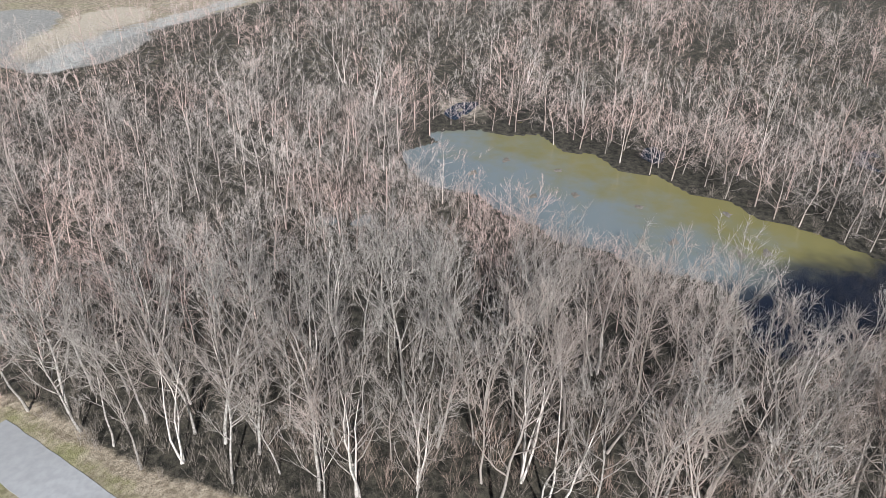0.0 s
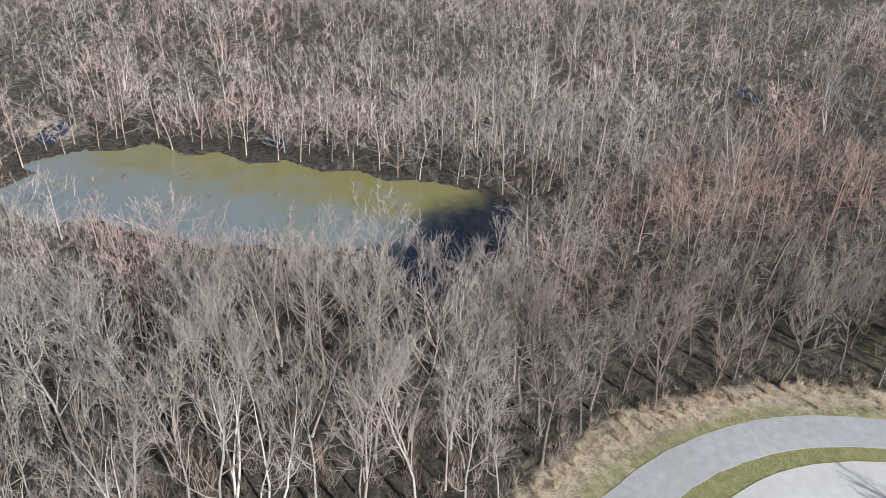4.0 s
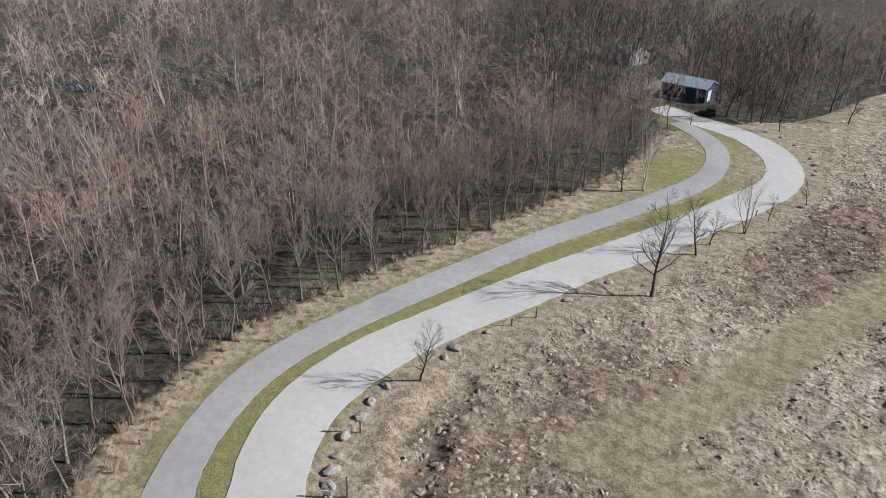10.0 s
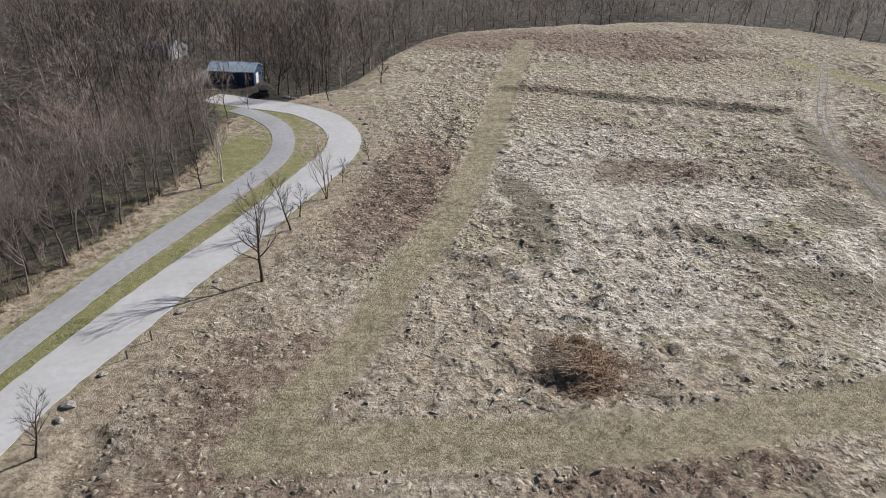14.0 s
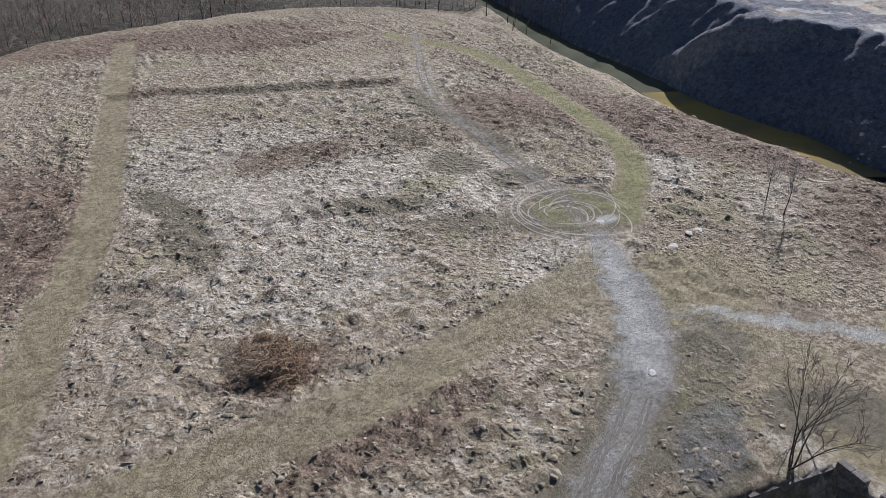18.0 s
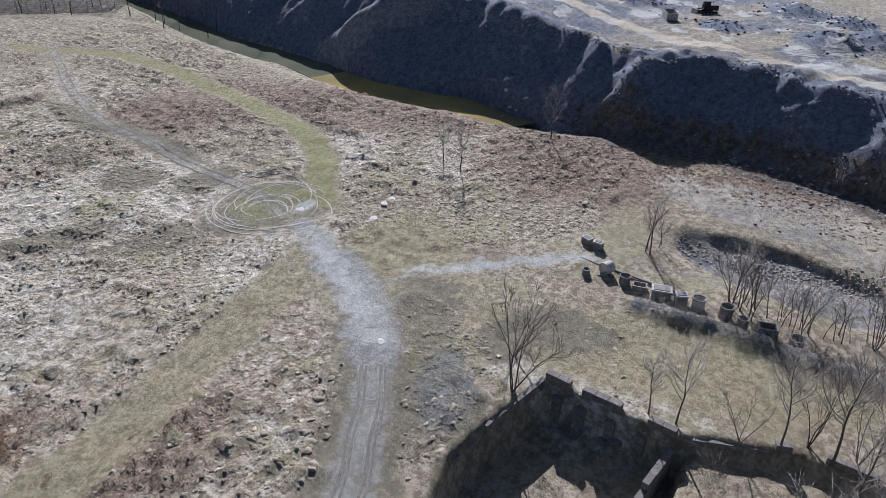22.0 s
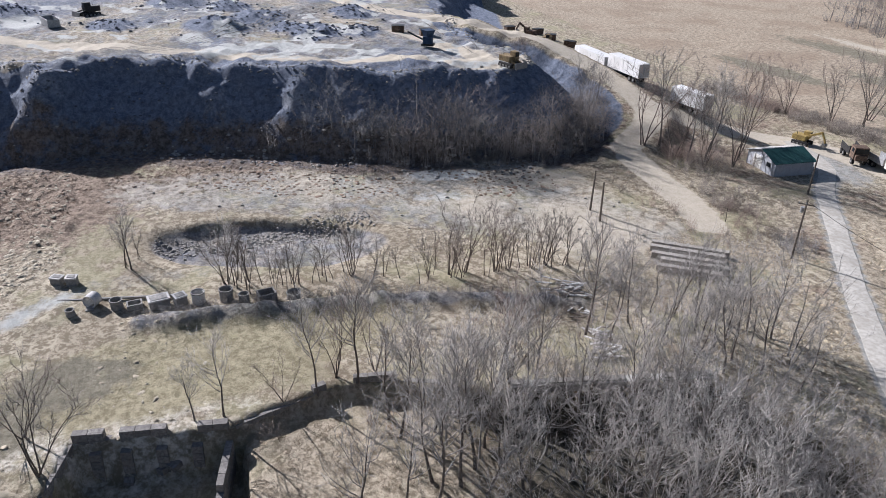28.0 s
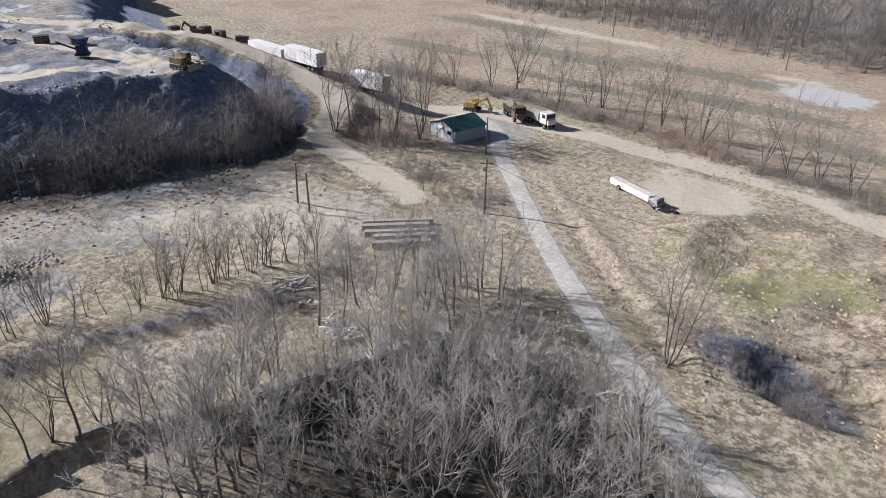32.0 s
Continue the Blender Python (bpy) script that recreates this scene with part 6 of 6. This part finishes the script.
def basin_box(x, y, turn, w, d, h, lid, label):
    ob = thing("concrete_box", x, y, turn, label, "concrete box", "concrete boxes in a row")
    b = bmesh.new()
    for s in (-1, 1):
        box(b, (w, 0.15, h), (0, s * (d / 2 - 0.075), h / 2))
        box(b, (0.15, d - 0.3, h), (s * (w / 2 - 0.075), 0, h / 2))
    part("wall", b, M_CONCRETE, ob)
    part("base", block((w - 0.3, d - 0.3, 0.12), (0, 0, 0.06)), M_CONCRETE, ob)
    if lid:
        part("lid", block((w + 0.15, d + 0.15, 0.16), (0, 0, h + 0.08), bevel=0.02), M_PALECONCRETE, ob, "pale flat concrete lid")
        part("rim", block((w - 0.3, d - 0.3, 0.06), (0, 0, h + 0.18)), M_CONCRETE, ob)


basin_box(71.3, 6.4, 100, 2.1, 1.4, 1.0, True, "grey concrete box with a pale lid")
basin_box(70.9, 4.2, 110, 1.2, 1.1, 1.1, True, "square grey concrete box with a slab lid")
basin_box(68.5, -4.8, 100, 1.9, 1.5, 1.2, False, "open square concrete box")
basin_box(71.8, 8.9, 95, 1.6, 1.2, 0.7, False, "low open concrete trough")
basin_box(79.4, 17.2, 60, 1.2, 0.9, 0.8, True, "grey concrete block with a slab top")
basin_box(78.7, 15.6, 80, 1.1, 0.9, 0.9, True, "grey concrete block with a slab top")
dome = thing("concrete_dome", 72.7, 13.4, 0, "rounded pale concrete pipe end on its side", "concrete pipe")
part("shell", hollow(0.75, 0.75, 0.12, 1.2), M_PALECONCRETE, dome, at=pose(0, 0, 0.72, 90, 0, 60))
part("cradle", block((1.2, 0.8, 0.2), (0, 0, 0.02)), M_CONCRETE, dome)
pipe = thing("drain_pipe", 74, 10.5, 0, "long thin concrete kerb behind the rings", "kerb", z=0.0)
part("bar", block((0.25, 13, 0.25), (0, 0, 0.1), (0, 0, -12), 0.02), M_CONCRETE, pipe)

# ---- stacked beams, white heaps, wreck ----
for k in range(5):
    ob = thing("concrete_beam", 61.8 - 1.15 * k * 0.8, -57.4 - 1.0 * k * 0.2 + 0.2, 40, "long weathered precast beam lying in brush", "beam", "stacked beams", z=ground_z(60, -57) + 0.05 + (0.5 if k in (1, 3) else 0))
    ob.matrix_basis = pose(64.0 - 1.25 * k, -57.6 + 0.95 * k, ground_z(61, -58), 0, 0, -128) @ pose(rng.uniform(-0.6, 0.6), 0, 0)
    part("beam", block((9.5 - 0.5 * k, 0.75, 0.8), (0, 0, 0.4 + 0.12 * (k % 2)), bevel=0.04), M_BEAM, ob)
    part("end_plate", block((0.06, 0.7, 0.7), (4.78 - 0.25 * k, 0, 0.4 + 0.12 * (k % 2))), M_CONCRETE, ob)
for cx, cy, n, s in ((60.1, -37.7, 34, 1.0), (51.6, -36.6, 18, 0.7), (48.6, -35.8, 18, 0.8), (55.5, -36.8, 12, 0.6)):
    ob = thing("slab_heap", cx, cy, 0, "heap of broken whitish boards and slabs", "debris heap", "debris heaps")
    for _ in range(n):
        part("board", block((rng.uniform(1.2, 2.6) * s, 0.28 * s, 0.07), (rng.gauss(0, 0.9 * s), rng.gauss(0, 0.9 * s), rng.uniform(0.05, 0.75 * s)), (rng.uniform(-14, 14), rng.uniform(-18, 18), rng.gauss(70, 28))), M_BOARD if rng.random() < 0.7 else M_OLDWOOD, ob)
wreck = thing("wrecked_trailer", 47.8, -90.7, -16, "derelict low white trailer beside the sand pit", "trailer")
part("body", block((8.4, 1.5, 0.95), (0.5, 0, 0.85), (3, 0, 0), 0.1), M_DIRTYWHITE, wreck)
part("torn_end", block((1.5, 1.7, 1.2), (-4.6, 0, 0.75), (0, 12, 8), 0.1), M_RUSTWHITE, wreck)
part("frame", block((10.0, 0.8, 0.2), (0, 0, 0.3)), M_BLACK, wreck)
for k in (-1, 1):
    wheel(wreck, 0.42, 0.26, (2.6, k * 0.7, 0.4))
for k in range(9):
    x, y = 41.5 + rng.gauss(0, 1.1), -88.6 + rng.gauss(0, 0.9)
    ob = thing("scrap_metal", x, y, rng.uniform(0, 180), "dark torn scrap sheet beside the derelict trailer", "scrap", "scrap sheets")
    part("sheet", block((rng.uniform(0.6, 1.4), rng.uniform(0.4, 0.9), 0.08), (0, 0, 0.2), (rng.uniform(-25, 25), rng.uniform(-25, 25), 0)), M_RUSTWHITE if k % 3 == 0 else M_BLACK, ob)
for x, y, s, lab in ((72.5, 44.8, 0.75, "white broken slab lying on the turf"), (49, 29.7, 0.45, "white stone beside the gravel track"), (70.3, 54.9, 0.6, "white chalky lump in the tyre rings"), (77.3, 45.6, 0.5, "white chalky lump on the turf"), (79.6, 45.8, 0.55, "white chalky lump on the turf")):
    ob = new("white_stone", rock_mesh(int(x * 10), 0.16))
    ob.data.materials[0] = M_CHALK
    ob.matrix_basis = pose(x, y, ground_z(x, y) - 0.02, 0, 0, 30) @ Matrix.Scale(s, 4)
    tagged(ob, lab, "stone")


# ---- poles and wire ----
def pole(x, y, h, label, arms=True, tilt=0.0):
    ob = thing("utility_pole", x, y, 40, label, "pole", "poles", tilt=tilt)
    part("post", drum(0.16, 0.11, h + 0.5, (0, 0, h / 2 - 0.25), sides=10), M_OLDWOOD, ob)
    if arms:
        arm = part("crossarm", block((2.0, 0.1, 0.12), (0, 0.12, h - 0.6)), M_OLDWOOD, ob)
        for dx in (-0.85, 0, 0.85):
            part("insulator", drum(0.05, 0.04, 0.16, (dx, 0.12, h - 0.46), sides=8), M_GREYMETAL, arm)
        part("transformer", drum(0.25, 0.25, 0.7, (0.3, -0.3, h - 1.5), sides=12), M_GREYMETAL, ob)


pole(58.8, -69, 8.2, "wooden utility pole beside the gravel drive")
pole(79.2, -51.7, 6.0, "bare wooden pole at the yard edge", False, 3)
pole(76, -51.4, 6.0, "leaning bare wooden pole at the yard edge", False, -4)
pole(64.6, -192, 9, "distant utility pole beside the field road")
pole(117.8, -194, 9, "distant utility pole beside the field road")
pole(74.5, -87, 6.5, "thin wooden pole beside the metal shed", False)
wire = bpy.data.curves.new("wire", "CURVE")
wire.dimensions, wire.bevel_depth, wire.bevel_resolution = "3D", 0.025, 1
sp = wire.splines.new("POLY")
sp.points.add(16)
for k in range(17):
    u = k / 16
    sp.points[k].co = (58.8 + (30 - 58.8) * u, -69 + (-78 + 69) * u, 7.9 - 4 * u - 1.6 * 4 * u * (1 - u), 1)
wire.materials.append(M_BLACK)
tagged(new("cable", wire), "sagging black cable from the wooden pole", "cable")

# ---- rubble ----
PEBBLES = []
for s in range(5):
    m = rock_mesh(200 + s, 0.6, 1)
    v = np.array([tuple(p.co) for p in m.vertices])
    PEBBLES.append((v, np.array([tuple(p.vertices) for p in m.polygons])))
rub = [(p[0] + rng.gauss(-1.0, 2.6), p[1] + rng.gauss(0, 2)) for p in spline([(120, 4), (113, -14), (107, -26), (102, -40), (98, -52)], 0.8) for _ in range(5) if rng.random() < 0.5 + 0.5 * math.sin(p[1] * 0.5)]
scatter("rubble", PEBBLES, rub, "grey broken rubble at the foot of the bank", "rubble", M_STONE, 0.08, 0.4, 0.3)
# Flat chalky stones added to stand for the white foam of the riffles.
foam = [(rng.gauss(128.0, 1.6), rng.gauss(49.5, 2.6)) for _ in range(150)] + [(136.5 + 0.55 * u + rng.gauss(0, 0.9), 92 + u + rng.gauss(0, 0.6)) for u in [rng.uniform(0, 18) for _ in range(90)]]
scatter("rubble", PEBBLES, foam, "white riffle foam of the creek, built as chalky slabs", "rubble", M_CHALK, 0.15, 0.5, 0.6)
pit_rub = [(PIT[0] + 3.2 + rng.gauss(0, 1.2), PIT[1] + rng.uniform(-14, 14)) for _ in range(700)]
scatter("rubble", PEBBLES, pit_rub, "grey rubble on the side of the scraped pit", "rubble", M_STONE, 0.06, 0.22, 0.3)
slope_rub = [(p[0] + rng.uniform(0, 13), p[1] + rng.gauss(0, 3)) for p in L_FOOT if -62 < p[1] < 80 for _ in range(24)]
scatter("scree", PEBBLES, slope_rub, "dark stones and clods on the spoil bank", "scree", M_DARKSTONE, 0.06, 0.3, 0.3)
rim_x, rim_y = np.array([rng.uniform(100, 178) for _ in range(14000)]), np.array([rng.uniform(-66, 90) for _ in range(14000)])
rim_ok = inside(rim_x, rim_y, BANK) & (np.abs(bank_rise(rim_x, rim_y) - 12.2) < 1.4)
scatter("rubble", PEBBLES, list(zip(rim_x[rim_ok].tolist(), rim_y[rim_ok].tolist())), "grey stones tipped along the rim of the bank", "rubble", M_STONE, 0.06, 0.3, 0.5)
pale_rub = slope_rub[::9]
scatter("scree", PEBBLES, [(x + 0.7, y + 0.4) for x, y in pale_rub], "pale stones dotted over the spoil bank", "scree", M_STONE, 0.06, 0.3, 0.3)
yard_rub = thinned(rng, (62, -60, 112, 14), 1.6, lambda x, y: inside(x, y, YARD) & (waves(x, y, 11, 21) > 0.35), 1600)
scatter("clods", PEBBLES, yard_rub, "stones and clods on the scraped yard", "rubble", M_STONE, 0.06, 0.28, 0.3)
heap_rub = [(rng.gauss(x, r * 0.45), rng.gauss(y, r * 0.45)) for x, y, r in HEAPS for _ in range(70)]
scatter("clods", PEBBLES, heap_rub, "dark clods on the quarry heaps", "rubble", M_DARKSTONE, 0.1, 0.4, 0.3)

# ---- the old walls: courses of blocks ----
bk = bmesh.new()
box(bk, (1, 1, 1), bevel=0.045)
BLOCK = bpy.data.meshes.new("stone")
bk.to_mesh(BLOCK)
bk.free()
BLOCK.materials.append(M_BLOCK)


def block_wall(name, line, low, tops, thick, label, length=1.25, course=0.78):
    """A wall of blocks along a line; tops: the height of its top at each corner."""
    ob = tagged(new(name), label, "wall")
    ob.empty_display_size = 0.3
    ob.matrix_basis = pose(line[0][0], line[0][1], low)
    for (a, b), (ta, tb) in zip(zip(line, line[1:]), zip(tops, tops[1:])):
        a, b = Vector((*a, 0)), Vector((*b, 0))
        d = b - a
        n = max(1, round(d.length / length))
        ang = math.degrees(math.atan2(d.y, d.x))
        rows = max(1, round((max(ta, tb) - low) / course))
        for c in range(rows):
            for k in range(n):
                u = (k + 0.5) / n
                top = ta + (tb - ta) * u + rng.choice((0, 0, 0, -0.12, 0.06))
                z = low + (c + 0.5) * course
                if z > top:
                    continue
                p = a + d * u
                s = part("stone", BLOCK, None, ob)
                s.matrix_basis = pose(p.x - line[0][0], p.y - line[0][1], z - low, 0, 0, ang + rng.gauss(0, 0.6)) @ Matrix.Diagonal((d.length / n - 0.03, thick * rng.uniform(0.94, 1.06), course - 0.03, 1))
    return ob


block_wall("block_wall", [(38.2, 17.4), (51.7, 13.5)], -4.0, (-0.9, 0.25), 0.7, "stepped old block wall beside the grass slope")
block_wall("block_wall", [(51.75, 13.2), (49.3, 0.9)], -4.0, (0.25, 0.3), 0.7, "tall old block wall of a sunken foundation")
block_wall("block_wall", [(48.6, 1.0), (38.8, 3.4)], -4.0, (-0.6, -1.9), 0.6, "low broken block wall of a sunken foundation")
block_wall("block_wall", [(49.6, 0.4), (50.2, -1.6), (52.2, -9.2), (51.2, -14.6), (49.0, -19.5)], -4.0, (0.2, 0.1, 0.3, 0.3, 0.2), 0.6, "curving dark retaining wall below the lawn")
block_wall("block_wall", [(49.0, -19.6), (46.5, -24.2), (41.8, -43.2)], -4.0, (0.25, 0.3, 0.3), 0.7, "long retaining wall behind bare trees")
block_wall("block_wall", [(45.4, -13.2), (47.6, -12.6)], -4.0, (-1.5, -1.5), 0.9, "short block pier below the retaining wall", 1.0)
for py in (3.6, 6.4, 9.2, 11.6):
    px = 49.3 + (51.75 - 49.3) * (py - 0.9) / 12.3 - 0.75
    block_wall("block_wall", [(px - 0.1, py - 0.45), (px + 0.1, py + 0.45)], -4.0, (-1.0, -1.0), 0.9, "square block buttress inside the old wall", 1.0)
cope = thing("coping", 0, 0, 0, "pale concrete coping along the retaining wall", "coping", z=0.0)
for k in range(9):
    u = (k + 0.5) / 9
    x, y = 46.5 + (41.8 - 46.5) * u, -24.2 + (-43.2 + 24.2) * u
    part("slab", block((2.1, 0.9, 0.16), (x, y, 0.42), (0, 0, 76), 0.02), M_PALECONCRETE, cope)
for _ in range(5):
    x, y = rng.uniform(46, 50), rng.uniform(3, 12)
    ob = new("rubble_block", BLOCK)
    s = rng.uniform(0.5, 0.9)
    ob.matrix_basis = pose(x, y, ground_z(x, y) + 0.2, rng.uniform(-12, 12), rng.uniform(-12, 12), rng.uniform(0, 90)) @ Matrix.Diagonal((s * 1.3, s, 0.55, 1))
    tagged(ob, "fallen grey wall block on the sunken floor", "block", "fallen blocks")
